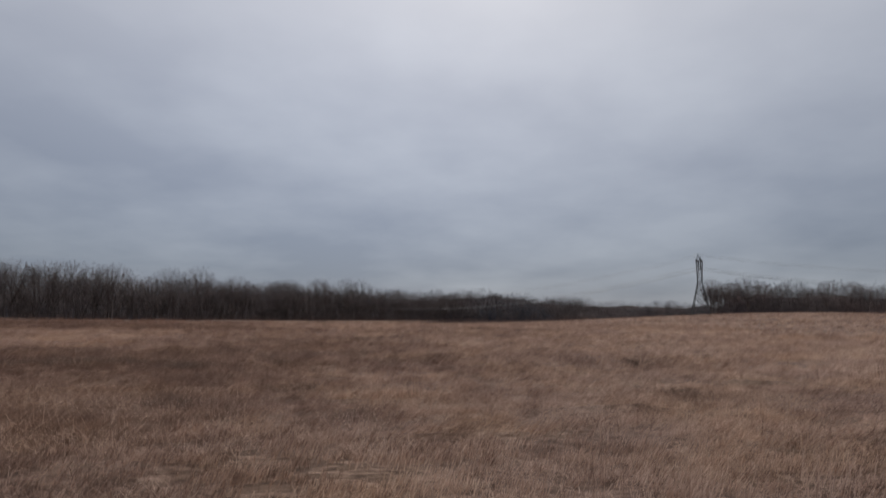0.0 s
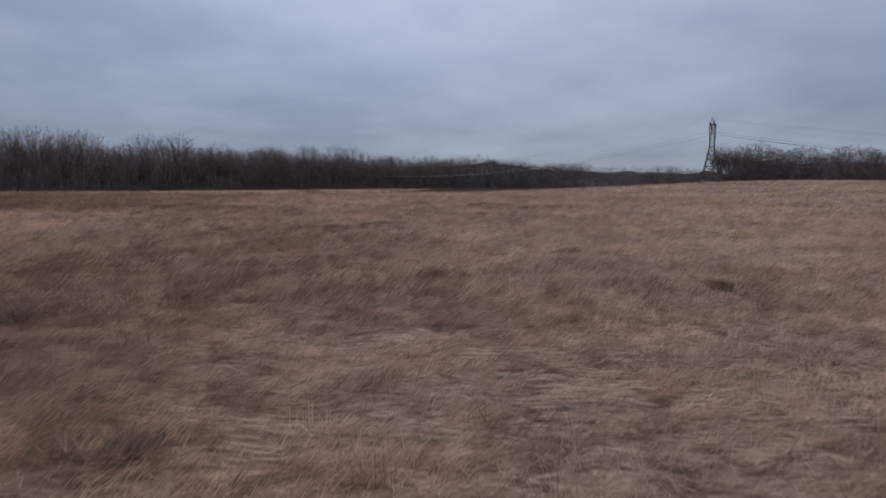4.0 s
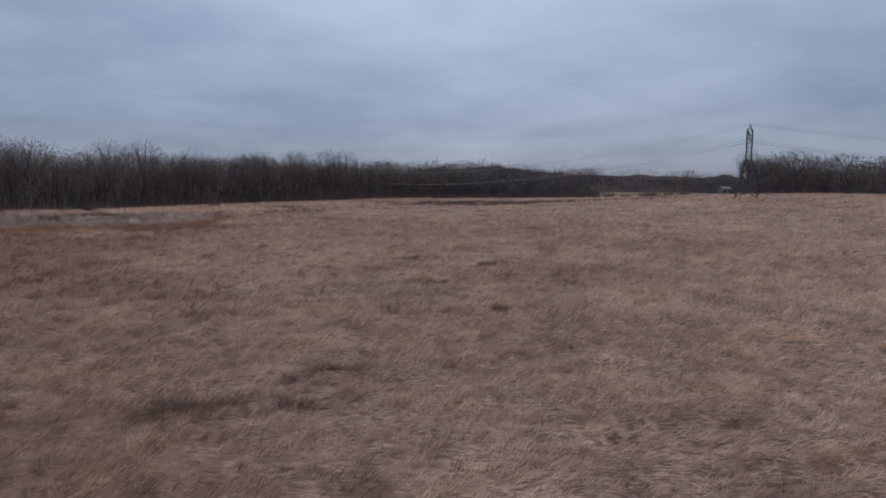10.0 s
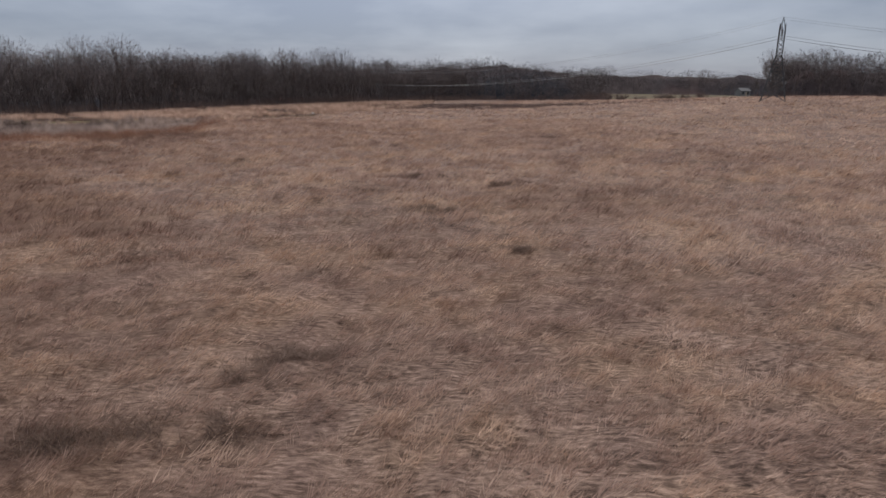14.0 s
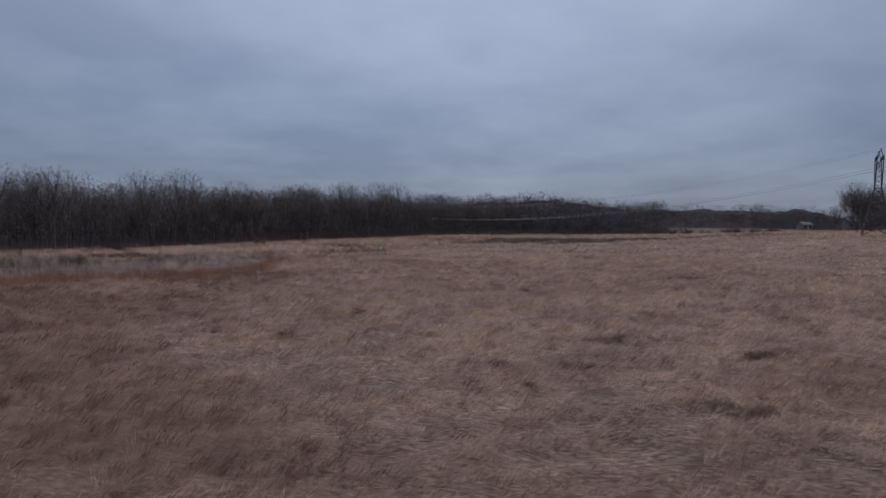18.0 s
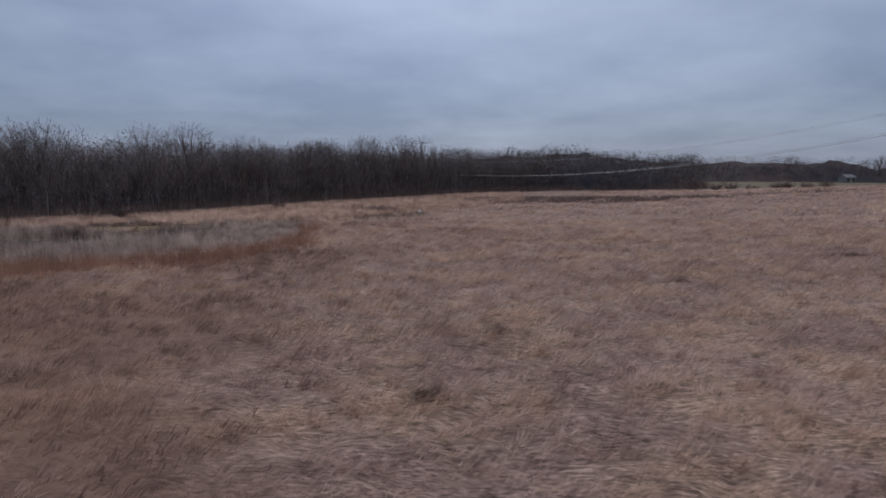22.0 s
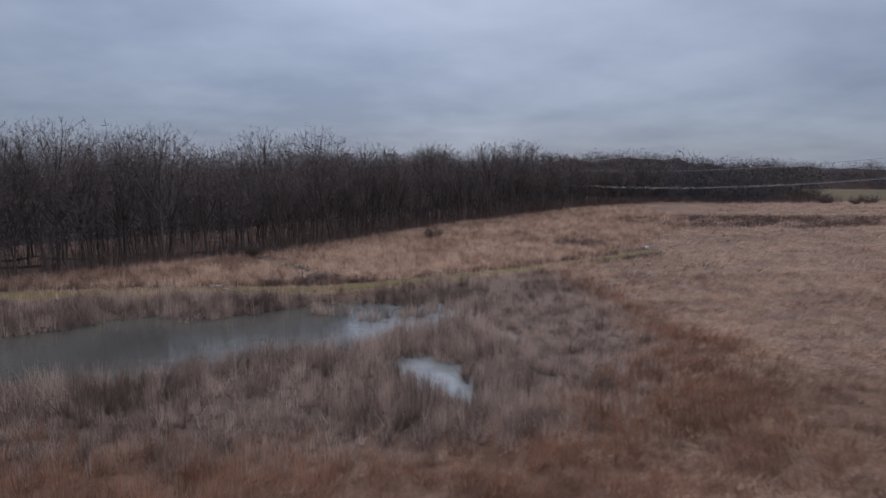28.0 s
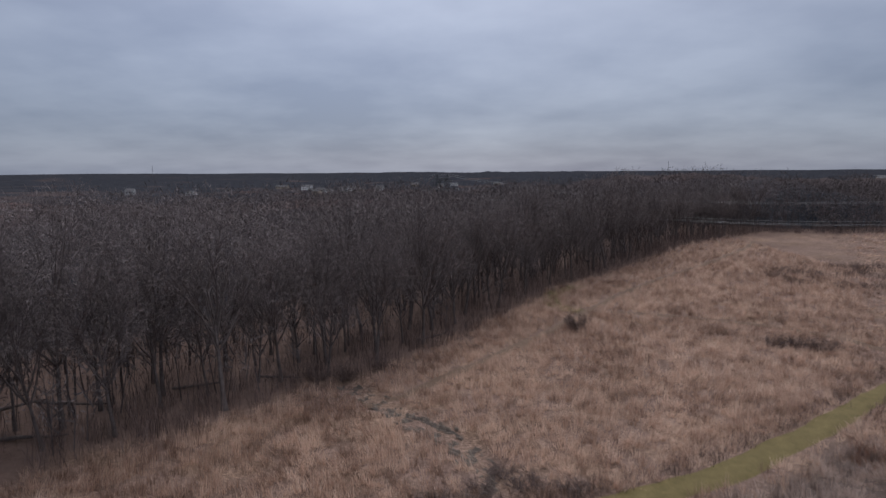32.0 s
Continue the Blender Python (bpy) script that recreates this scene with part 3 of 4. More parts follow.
def grid(name, xs, ys, height, mat):
    X, Y = np.meshgrid(xs, ys)
    v = np.stack([X.ravel(), Y.ravel(), height(X.ravel(), Y.ravel())], 1)
    w, h = len(xs), len(ys)
    i = (np.arange(h - 1)[:, None] * w + np.arange(w - 1)[None]).ravel()
    t = np.concatenate([np.stack([i, i + 1, i + w + 1], 1), np.stack([i, i + w + 1, i + w], 1)])
    return mesh_np(name, v, t, mat, smooth=True), v


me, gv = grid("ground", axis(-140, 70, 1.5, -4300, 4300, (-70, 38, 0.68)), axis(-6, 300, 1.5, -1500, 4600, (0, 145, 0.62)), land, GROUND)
gx, gy = gv[:, 0], gv[:, 1]
wob = 5 * (fbm(gx / 6, gy / 6, 71, 2) - 0.5)
zone = np.zeros((len(gv), 4), np.float32)
zone[:, 0] = np.maximum(ss(2.0, -2.5, side(WOOD, gx, gy) + wob), ss(2, -3, side(EAST_WOOD, gx, gy) + wob))
zone[:, 1] = ss(2, -3, side(MARSH, gx, gy) + wob)
zone[:, 2] = np.maximum(0.75 * belt(gx, gy), 0.75 * dusk(gx, gy))
zone[:, 3] = ss(0, 8, gy - 338 - 0.02 * gx) * ss(66, 74, gx) * ss(470, 455, gy) * ss(300, 240, gx) * 0.85
me.attributes.new("zone", "FLOAT_COLOR", "POINT").data.foreach_set("color", zone.ravel())
tagged(new("ground", me), "rolling prairie ground with matted tan winter grass", "ground", kind="structure")

me, _ = grid("water", np.linspace(-134, -60, 4), np.linspace(146, 191, 4), lambda x, y: np.full(x.shape, WATER_Z), WATER)
tagged(new("water", me), "still grey pond water mirroring the overcast sky", "pond", kind="structure")


def ribbon(name, line, width, mat, lift, label, category, ragged=0.35):
    """A strip laid along a line on the ground."""
    pts = [Vector((*p, 0)) for p in line]
    fine = []
    for i in range(len(pts) - 1):
        p0, p1, p2, p3 = pts[max(i - 1, 0)], pts[i], pts[i + 1], pts[min(i + 2, len(pts) - 1)]
        n = max(2, int((p2 - p1).length / 0.8))
        for k in range(n):
            t = k / n
            fine.append(0.5 * (2 * p1 + (p2 - p0) * t + (2 * p0 - 5 * p1 + 4 * p2 - p3) * t * t + (3 * p1 - p0 - 3 * p2 + p3) * t**3))
    fine.append(pts[-1])
    cols, v = 7, []
    for i, p in enumerate(fine):
        d = (fine[min(i + 1, len(fine) - 1)] - fine[max(i - 1, 0)]).normalized()
        s = Vector((-d.y, d.x, 0))
        wl = width * (0.5 + ragged * (float(fbm(i * 0.21, 3.3, 81)) - 0.5))
        wr = width * (0.5 + ragged * (float(fbm(i * 0.21, 9.7, 82)) - 0.5))
        for c in range(cols):
            q = p + s * (-wl + (wl + wr) * c / (cols - 1))
            v.append((q.x, q.y, 0))
    v = np.array(v)
    edge = np.tile(np.abs(np.linspace(-1, 1, cols)), len(fine))
    v[:, 2] = land(v[:, 0], v[:, 1]) + lift * (1 - edge**4) - 0.06 * edge**4
    h = len(fine)
    i = (np.arange(h - 1)[:, None] * cols + np.arange(cols - 1)[None]).ravel()
    t = np.concatenate([np.stack([i, i + 1, i + cols + 1], 1), np.stack([i, i + cols + 1, i + cols], 1)])
    return tagged(new(name, mesh_np(name, v, t, mat, smooth=True)), label, category, kind="structure")


ribbon("mown_trail", TRAIL, 2.9, TURF, 0.10, "wide mown trail of short yellow-green grass", "trail")
ribbon("foot_track", TRACK_A, 1.5, TRACK, 0.08, "narrow trodden track through straw-coloured grass", "track", 0.8)
ribbon("foot_track", TRACK_B, 1.7, TRACK, 0.08, "narrow trodden track beside the wood", "track", 0.7)
ribbon("foot_track", TRACK_C, 1.5, TRACK, 0.08, "narrow trodden track along the wood's edge", "track", 0.8)
ribbon("green_clearing", [(-68.5, 269), (-74.1, 261.6), (-75.5, 254.8), (-73.8, 250.2), (-71.5, 248)], 3.4, TURF, 0.09, "small patch of short green grass where tracks meet", "lawn", 0.6)
ribbon("creek", CREEK, 2.2, MUD, 0.07, "narrow muddy creek bed with grey debris", "creek", 0.5)


# ---- trees ----
class Sticks:
    """Gathers tapered sticks into one mesh."""

    def __init__(self):
        self.v, self.t, self.c, self.n = [], [], [], 0

    def tube(self, pts, radii, sides, tint=0.5):
        pts = [Vector(p) for p in pts]
        rings = []
        for i, p in enumerate(pts):
            d = (pts[min(i + 1, len(pts) - 1)] - pts[max(i - 1, 0)]).normalized()
            a = d.orthogonal().normalized()
            b = d.cross(a)
            if radii[i] <= 0:
                self.v.append(p[:])
                rings.append([self.n])
                self.n += 1
                continue
            ring = []
            for k in range(sides):
                w = 6.2832 * k / sides
                self.v.append((p + (a * math.cos(w) + b * math.sin(w)) * radii[i])[:])
                ring.append(self.n)
                self.n += 1
            rings.append(ring)
        self.c += [tint] * (self.n - len(self.c))
        for r, s in zip(rings, rings[1:]):
            for k in range(sides):
                l = (k + 1) % sides
                if len(s) == 1:
                    self.t.append((r[k], r[l], s[0]))
                else:
                    self.t += [(r[k], r[l], s[l]), (r[k], s[l], s[k])]

    def sliver(self, a, b, w, rnd, tint):
        d = b - a
        q = d.cross(Vector((rnd.gauss(0, 1), rnd.gauss(0, 1), rnd.gauss(0, 1)))).normalized() * (w / 2)
        self.v += [(a - q)[:], (a + q)[:], b[:]]
        self.c += [tint] * 3
        self.t.append((self.n, self.n + 1, self.n + 2))
        self.n += 3

    def mesh(self, name, mat):
        return mesh_np(name, self.v, self.t, mat, self.c)


def bend(rnd, p, d, length, joints, wobble, lift):
    pts = [p.copy()]
    for _ in range(joints):
        d = (d + Vector((rnd.gauss(0, wobble), rnd.gauss(0, wobble), rnd.gauss(0, wobble) + lift))).normalized()
        p = p + d * (length / joints)
        pts.append(p.copy())
    return pts, d


def tree_meshes(seed, height, spread, fork, limbs, twigs):
    """Trunk with steep limbs that fan out, and a domed crown of branches ending in bare twigs, standing at the origin."""
    rnd = random.Random(seed)
    wood, fine = Sticks(), Sticks()
    lean = Vector((rnd.gauss(0, 0.05), rnd.gauss(0, 0.05), 1)).normalized()
    trunk, _ = bend(rnd, Vector((0, 0, -0.3)), lean, height * 0.62, 7, 0.05, 0.02)
    half = height * (1 - fork) * 0.5
    heart = Vector((trunk[6].x, trunk[6].y, height - half))
    gauss3 = lambda s: Vector((rnd.gauss(0, s), rnd.gauss(0, s), rnd.gauss(0, s)))

    def rim(az, tilt, f):
        """A point at the share f of the way to the crown's outline."""
        return heart + Vector((math.cos(az) * math.sin(tilt) * spread, math.sin(az) * math.sin(tilt) * spread, math.cos(tilt) * half)) * f

    def curve(a, b, n, droop=0.12):
        mid = a.lerp(b, 0.5) + Vector((0, 0, -droop * (b - a).length)) + gauss3(0.05 * (b - a).length)
        return [a.lerp(mid, t).lerp(mid.lerp(b, t), t) for t in (k / n for k in range(n + 1))]

    r0 = height * 0.0125
    wood.tube(trunk, [r0 * 1.5] + [r0 * (1 - 0.11 * i) for i in range(1, 7)] + [r0 * 0.15], 6, 0.5)
    mains = []
    for k in range(limbs):
        tilt = math.acos(1 - 1.25 * (k + 0.4) / limbs)
        az = k * 2.4 + rnd.gauss(0, 0.25)
        tip = rim(az, tilt, rnd.uniform(0.55, 0.75))
        at = 7 * min(0.97, max(0.45, 0.97 - 0.40 * tilt + rnd.gauss(0, 0.05)))
        i = min(6, int(at))
        pts = curve(trunk[i].lerp(trunk[i + 1], at - i), tip, 4, 0.16)
        rr = r0 * rnd.uniform(0.40, 0.55)
        wood.tube(pts, [rr, rr * 0.85, rr * 0.68, rr * 0.5, rr * 0.2], 4, 0.5)
        mains.append((pts, rr))
    targets = 250
    for k in range(targets):
        tilt = math.acos(1 - 1.6 * (k + 0.5) / targets)
        az = k * 2.39996 + rnd.gauss(0, 0.08)
        ridge = 0.91 + 0.05 * math.sin(3 * az + seed) * math.sin(tilt) + 0.04 * math.sin(5 * az + 2 * seed)
        e = rim(az, tilt, ridge * rnd.uniform(0.86, 0.99) if k % 4 else rnd.uniform(0.4, 0.8))
        pts, rr = min(mains, key=lambda m: (m[0][4] - e).length + rnd.uniform(0, 0.6))
        s = rnd.uniform(1.6, 4.0)
        j = min(3, int(s))
        q = pts[j].lerp(pts[j + 1], s - j)
        sub = curve(q, e, 2)
        if k % 3 == 0:
            fine.tube(sub, [rr * 0.32, rr * 0.18, 0.006], 3, rnd.uniform(0.1, 0.4))
        else:
            fine.sliver(q, sub[1], rr * 0.65, rnd, 0.2), fine.sliver(sub[1], e, rr * 0.36, rnd, 0.25)
        out = ((e - heart).normalized() * 0.6 + (e - q).normalized() * 0.4 + Vector((0, 0, 0.12))).normalized()
        for w in range(twigs):
            h = sub[1].lerp(e, rnd.uniform(0.35, 1.0)) if w % 4 else q.lerp(sub[1], rnd.uniform(0.2, 1.0))
            d3 = (out + gauss3(0.55)).normalized()
            fine.sliver(h, h + d3 * rnd.uniform(0.35, 0.8), 0.034, rnd, rnd.uniform(0.15, 0.8))
    return wood.mesh("trunk", BARK), fine.mesh("crown", TWIG)


KINDS = [tree_meshes(s, h, sp, fk, nl, 13) for s, h, sp, fk, nl in
         ((1, 17.5, 5.6, 0.42, 8), (2, 16.5, 4.8, 0.40, 7), (3, 18.0, 6.6, 0.46, 9), (4, 15.5, 4.6, 0.34, 7), (5, 17.0, 5.2, 0.44, 8), (6, 14.0, 4.2, 0.30, 7), (7, 16.8, 7.0, 0.40, 10))]


def tree(kind, x, y, turn, size, label, group):
    ob = new("tree")
    tagged(ob, label, "tree", group)
    for name, me in zip(("trunk", "crown"), KINDS[kind]):
        p = new(name, me)
        p.parent = ob
    ob.matrix_world = Matrix.LocRotScale((x, y, float(land(x, y))), Euler((0, 0, turn)), (size, size, size * random.uniform(0.93, 1.07)))
    return ob


def jitter(rng, lo, hi, step, poly, inset):
    """Places about a step apart inside a polygon."""
    xs, ys = np.meshgrid(np.arange(lo[0], hi[0], step), np.arange(lo[1], hi[1], step))
    x = xs.ravel() + rng.uniform(-0.45, 0.45, xs.size) * step
    y = ys.ravel() + rng.uniform(-0.45, 0.45, xs.size) * step
    d = side(poly, x, y)
    ok = d < -inset
    return x[ok], y[ok], -d[ok]


rng = np.random.default_rng(7)
wx, wy, wd = jitter(rng, (-195, 140), (75, 440), 4.8, WOOD, 1.0)
near = (wd < 19) & (wx < 5) & (np.hypot(wx + 124, wy - 207) > 3.5)
order = np.argsort(wd[near])[:185]
TREE_LABELS = ("bare grey-brown broadleaf tree at the wood's edge", "leafless tall oak standing in dark woodland", "bare tree with spreading limbs above leaf litter")
picked = np.flatnonzero(near)[order]
for i in picked:
    k = int(rng.integers(0, 7))
    tree(k, wx[i], wy[i], rng.uniform(0, 6.28), (rng.uniform(0.98, 1.2) if k in (2, 6) else rng.uniform(0.68, 1.02)) * (1.06 if wx[i] < -102 else 1), TREE_LABELS[k % 3], "bare trees of the west wood")
for k, x, y, size in ((2, -78, 286, 0.97), (6, -91.5, 248, 0.98), (2, -162, 268, 1.27), (6, -149, 266, 1.24)):
    tree(k, x, y, x, size, "tall bare oak with a wide domed crown", "bare trees of the west wood")
for x, y, size in ((158, 479, 1.04), (166, 482, 1.0), (150, 424, 0.55), (156, 428, 0.62), (166, 420, 0.66), (172, 430, 0.74), (178, 424, 0.7), (184, 432, 0.8)):
    tree(int(x) % 7, x, y, x, size, "bare tree standing free beyond the hay field", "bare trees beyond the hay field")
tree(6, -124, 207, 1.1, 0.95, "old spreading bare oak with heavy low limbs", "bare trees of the west wood")
ex, ey, ed = jitter(rng, (108, 238), (340, 420), 4.6, EAST_WOOD, 1.0)
enear = np.argsort(ed + 0.02 * ex)[:32]
for i in enear:
    k = int(rng.integers(0, 7))
    tree(k, ex[i], ey[i], rng.uniform(0, 6.28), rng.uniform(0.85, 1.08), "bare dark tree of the wood beyond the rise", "bare trees of the east wood")


def woodland(name, x, y, rng, label, slivers=130, tall=16.5, thick=1.0, shade=0.0):
    """Many bare trees, joined: thin trunks, limbs and a haze of twigs."""
    n = len(x)
    z, h = land(x, y), tall * rng.uniform(0.66, 1.10, n) * (0.86 + 0.3 * fbm(x / 13, y / 13, 161, 2)) * np.where(x < 76, 1 - 0.20 * ss(22, 62, x), 1) * (1 + 0.07 * np.exp(-(((x + 2) / 26) ** 2)) + 0.10 * ss(-88, -112, x))
    V, T, C = [], [], []

    def sliver_set(a, b, w, tint):
        m = len(a)
        q = np.cross(b - a, rng.normal(0, 1, (m, 3)))
        q /= np.linalg.norm(q, axis=1)[:, None] + 1e-9
        q *= np.asarray(w)[:, None] / 2
        o = sum(len(u) for u in V)
        V.append(np.stack([a - q, a + q, b], 1).reshape(-1, 3))
        T.append(np.arange(m * 3).reshape(-1, 3) + o)
        C.append(np.repeat(np.clip(tint, 0, 1), 3))

    foot = np.stack([x, y, z - 0.3], 1)
    top = foot + np.stack([rng.normal(0, 0.5, n), rng.normal(0, 0.5, n), h * 0.7], 1)
    for k in range(2):
        sliver_set(foot, top, 0.24 * h / 16, rng.uniform(0.0, 0.3, n))
    half, wide = h * rng.uniform(0.30, 0.42, n), h * rng.uniform(0.22, 0.36, n)
    heart = foot + np.stack([np.zeros(n), np.zeros(n), h - half + 0.3], 1)

    def rim(r, f):
        m = len(r)
        c = rng.uniform(-0.95, 1, m)
        az = rng.uniform(0, 6.28, m)
        s = np.sqrt(1 - c * c)
        d = np.stack([np.cos(az) * s * wide[r], np.sin(az) * s * wide[r], c * half[r]], 1)
        return heart[r] + d * f[:, None], d

    r = np.repeat(np.arange(n), 8)
    f = rng.uniform(0.45, 0.95, len(r))[:, None]
    tip, _ = rim(r, rng.uniform(0.7, 0.95, len(r)))
    sliver_set(foot[r] * (1 - f) + top[r] * f, tip, np.full(len(r), 0.15), rng.uniform(0.1, 0.4, len(r)))
    r = np.repeat(np.arange(n), slivers)
    m = len(r)
    p, d = rim(r, rng.uniform(0.35, 1.0, m) ** 0.45)
    d = d / (np.linalg.norm(d, axis=1)[:, None] + 1e-9) * 0.7 + rng.normal(0, 0.55, (m, 3)) + [0, 0, 0.10]
    d /= np.linalg.norm(d, axis=1)[:, None]
    sliver_set(p, p + d * (rng.uniform(0.035, 0.085, m) * h[r])[:, None], (thick if np.isscalar(thick) else thick[r]) * rng.uniform(0.04, 0.12, m), rng.uniform(0.15, 0.7, m) + (shade if np.isscalar(shade) else shade[r]))
    me = mesh_np(name, np.concatenate(V), np.concatenate(T), TWIG, np.concatenate(C))
    return tagged(new(name, me), label, "woodland", kind="stuff")


rest = np.ones(len(wx), bool)
rest[picked] = False
rest &= (wd < 112)
woodland("woodland", wx[rest], wy[rest], rng, "dense leafless dark brown winter woodland", slivers=165, thick=1.1 + 1.0 * ss(220, 320, wy[rest]), shade=0.12 - 0.4 * ss(250, 330, wy[rest]))
bx, by, bd = jitter(rng, (75, 340), (420, 540), 6.5, WOOD, 1.0)
ok = bd < 34
woodland("woodland", bx[ok], by[ok], rng, "distant leafless brown woodland behind a hay field", 150, 14.8, 2.0, -0.3)
erest = np.ones(len(ex), bool)
erest[enear] = False
erest &= (ed < 48) & (ey < 340)
woodland("woodland", ex[erest], ey[erest], rng, "dark leafless wood beyond the grassy rise", 190, 16.5, 2.1, -0.3)

fx, fy, fd = jitter(rng, (-430, 200), (330, 640), 8.0, WOOD, 90)
ok = (fd < 300) & (fy < 620)
woodland("woodland", fx[ok], fy[ok], rng, "brown leafless treetops of the deep wood", 80, 12.6, 2.6, -0.15)


def canopy_height(x, y):
    d, e = side(WOOD, x, y), side(EAST_WOOD, x, y)
    far = np.hypot(x, y - 150)
    h = 7.7 + 8.5 * fbm(x / 11, y / 11, 91, 3) - 3.2 * ss(-100, -160, d) - 1.2 * (x > 74) + 10 * (fbm(x / 420, y / 420, 95, 2) - 0.4) * ss(500, 1500, far)
    east = ss(-30, 20, x)
    rise = np.where(x > 74, (0.80 + 0.4 * fbm(x / 28, y / 28, 97, 2)) * ss(-5, -26, d), (0.5 + 0.50 * east) * ss(-30 + 24 * east, -62 + 38 * east, d) + (0.5 - 0.37 * east) * ss(-62, -108, d))
    rise = rise * np.where(x < 76, (1 + 0.08 * east) * (1 - 0.15 * ss(22, 62, x)), 1) * (1 + 0.06 * np.exp(-(((x + 2) / 26) ** 2)) * (y < 480))
    rise = np.where(e < 0, 0.90 * ss(-2, -13, e), rise)
    return land(x, y) + np.where((d < 0) | (e < 0), h * rise, -2.0) - 3 * np.where((x > 74) | (e < 0), ss(9, 0, -np.minimum(d, e)), ss(50, 15, -d))


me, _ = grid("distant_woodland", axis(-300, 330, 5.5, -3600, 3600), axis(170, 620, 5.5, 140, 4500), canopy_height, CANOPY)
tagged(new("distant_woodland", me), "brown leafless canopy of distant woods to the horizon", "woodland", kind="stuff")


# ---- brush along the wood ----
def thicket(name, rng, x, y, stems, height, mat, label, category, width=0.035, spread=0.5):
    """Upright bare stems that fork once."""
    n = len(x)
    r = np.repeat(np.arange(n), stems)
    m = len(r)
    px, py = x[r] + rng.normal(0, spread, m), y[r] + rng.normal(0, spread, m)
    v, t, c = blades(rng, px, py, land(px, py), height * rng.uniform(0.5, 1.2, m) * np.repeat(rng.uniform(0.7, 1.2, n), stems), width * rng.uniform(0.7, 1.4, m),
                     rng.uniform(0, 6.28, m), np.clip(rng.normal(0.25, 0.2, m), 0.02, 0.9), rng.uniform(0.05, 0.95, m), 0.4)
    return tagged(new(name, mesh_np(name, v, t, mat, c)), label, category, kind="stuff")


tx, ty = scatter(rng, (-170, 150), (80, 400), 0.62, lambda x, y: ss(3.0, 0.0, side(WOOD, x, y)) * (0.25 * ss(-38, -30, side(WOOD, x, y)) + 0.75 * ss(-15, -2, side(WOOD, x, y))))
thicket("undergrowth", rng, tx, ty, 9, 3.4, BRUSHWOOD, "dark reddish-brown bare brush along the wood", "brush")
tx, ty = scatter(rng, (-170, 150), (70, 400), 0.16, lambda x, y: (0.35 + 0.65 * ss(-4, -16, side(WOOD, x, y))) * (side(WOOD, x, y) < -2) * ss(-52, -28, side(WOOD, x, y)))
woodland("sapling_growth", tx, ty, rng, "small bare understorey trees between the oaks", 56, 8.0, 1.3)
tx, ty = scatter(rng, (105, 235), (330, 330), 0.4, lambda x, y: ss(3.0, 0.0, side(EAST_WOOD, x, y)) * ss(-12, -2, side(EAST_WOOD, x, y)))
thicket("undergrowth", rng, tx, ty, 8, 2.4, BRUSHWOOD, "dark reddish-brown bare brush before the east wood", "brush", 0.06)
tx, ty = scatter(rng, (105, 235), (340, 350), 0.09, lambda x, y: (side(EAST_WOOD, x, y) < -1) * ss(-34, -14, side(EAST_WOOD, x, y)))
woodland("sapling_growth", tx, ty, rng, "small bare understorey trees in the wood beyond the rise", 70, 8.5)


# ---- grass and reeds ----
def open_field(x, y):
    k = ss(-1, 3, side(WOOD, x, y)) * ss(-1, 3, side(EAST_WOOD, x, y))
    k = k * ss(-2, 2, side(MARSH, x, y))
    for line, w in ((TRAIL, 1.5), (TRACK_A, 0.8), (TRACK_B, 0.85), (TRACK_C, 0.8), (CREEK, 1.5)):
        k = k * (off_line(line, x, y) > w)
    return k


dusky = lambda x, y: -0.46 * dusk(x, y) - 0.05
meadow = lambda x, y: ss(-48, -56, x - 0.55 * (y - 205)) * (y > 180)
fan = lambda x, y, s: ss(7, -5, np.abs(x) - 4 - s * y + 14 * (fbm(x / 7, y / 7, 171, 3) - 0.5))
gaps = lambda x, y: 0.12 + 0.88 * ss(0.40, 0.50, fbm(x / 1.5, y / 0.7, 191, 2))
MAT = "matted tan-brown prairie grass, combed flat in locks"
x, y = scatter(rng, (-14, 2.5), (16, 15), 21, lambda x, y: fan(x, y, 0.75) * gaps(x * 2, y * 2))
tussocks("prairie_grass", rng, x, y, 20, 0.22, 0.010, 0.085, 0.13, GRASS, MAT, 0.03 + dusky(x, y), False, 0.84, 0.26, 0.7)
x, y = scatter(rng, (-26, 15), (26, 36), 12, lambda x, y: fan(x, y, 0.75) * gaps(x * 1.4, y * 1.4))
tussocks("prairie_grass", rng, x, y, 22, 0.30, 0.016, 0.10, 0.18, GRASS, MAT, 0.08 + dusky(x, y), lie=0.80, vary=0.24, wild=0.45)
x, y = scatter(rng, (-56, 36), (56, 82), 5.2, lambda x, y: fan(x, y, 0.68) * gaps(x, y))
tussocks("prairie_grass", rng, x, y, 20, 0.42, 0.026, 0.125, 0.25, GRASS, MAT, 0.11 + dusky(x, y), lie=0.72, vary=0.21)
x, y = scatter(rng, (-100, 82), (48, 200), 2.8, lambda x, y: gaps(0.8 * x, 0.8 * y) * open_field(x, y) * (1 - meadow(x, y)) * ((x > -75) | (y < 150)) * ss(62, 40, x + 0.2 * (y - 82)))
tussocks("prairie_grass", rng, x, y, 14, 0.50, 0.042, 0.15, 0.30, GRASS, MAT, 0.10 + dusky(x, y), lie=0.62, vary=0.2)
x, y = scatter(rng, (-150, 60), (230, 350), 0.45, lambda x, y: open_field(x, y) * ((x < -100) | (x > 40 - 0.2 * (y - 82)) | (y > 196)) * (1 - meadow(x, y)) * ss(80, 0, x - 0.62 * y))
locks("prairie_grass", rng, x, y, 7, 0.75, 0.12, 0.30, GRASS, "far pale dry grass on the rise", -0.02)
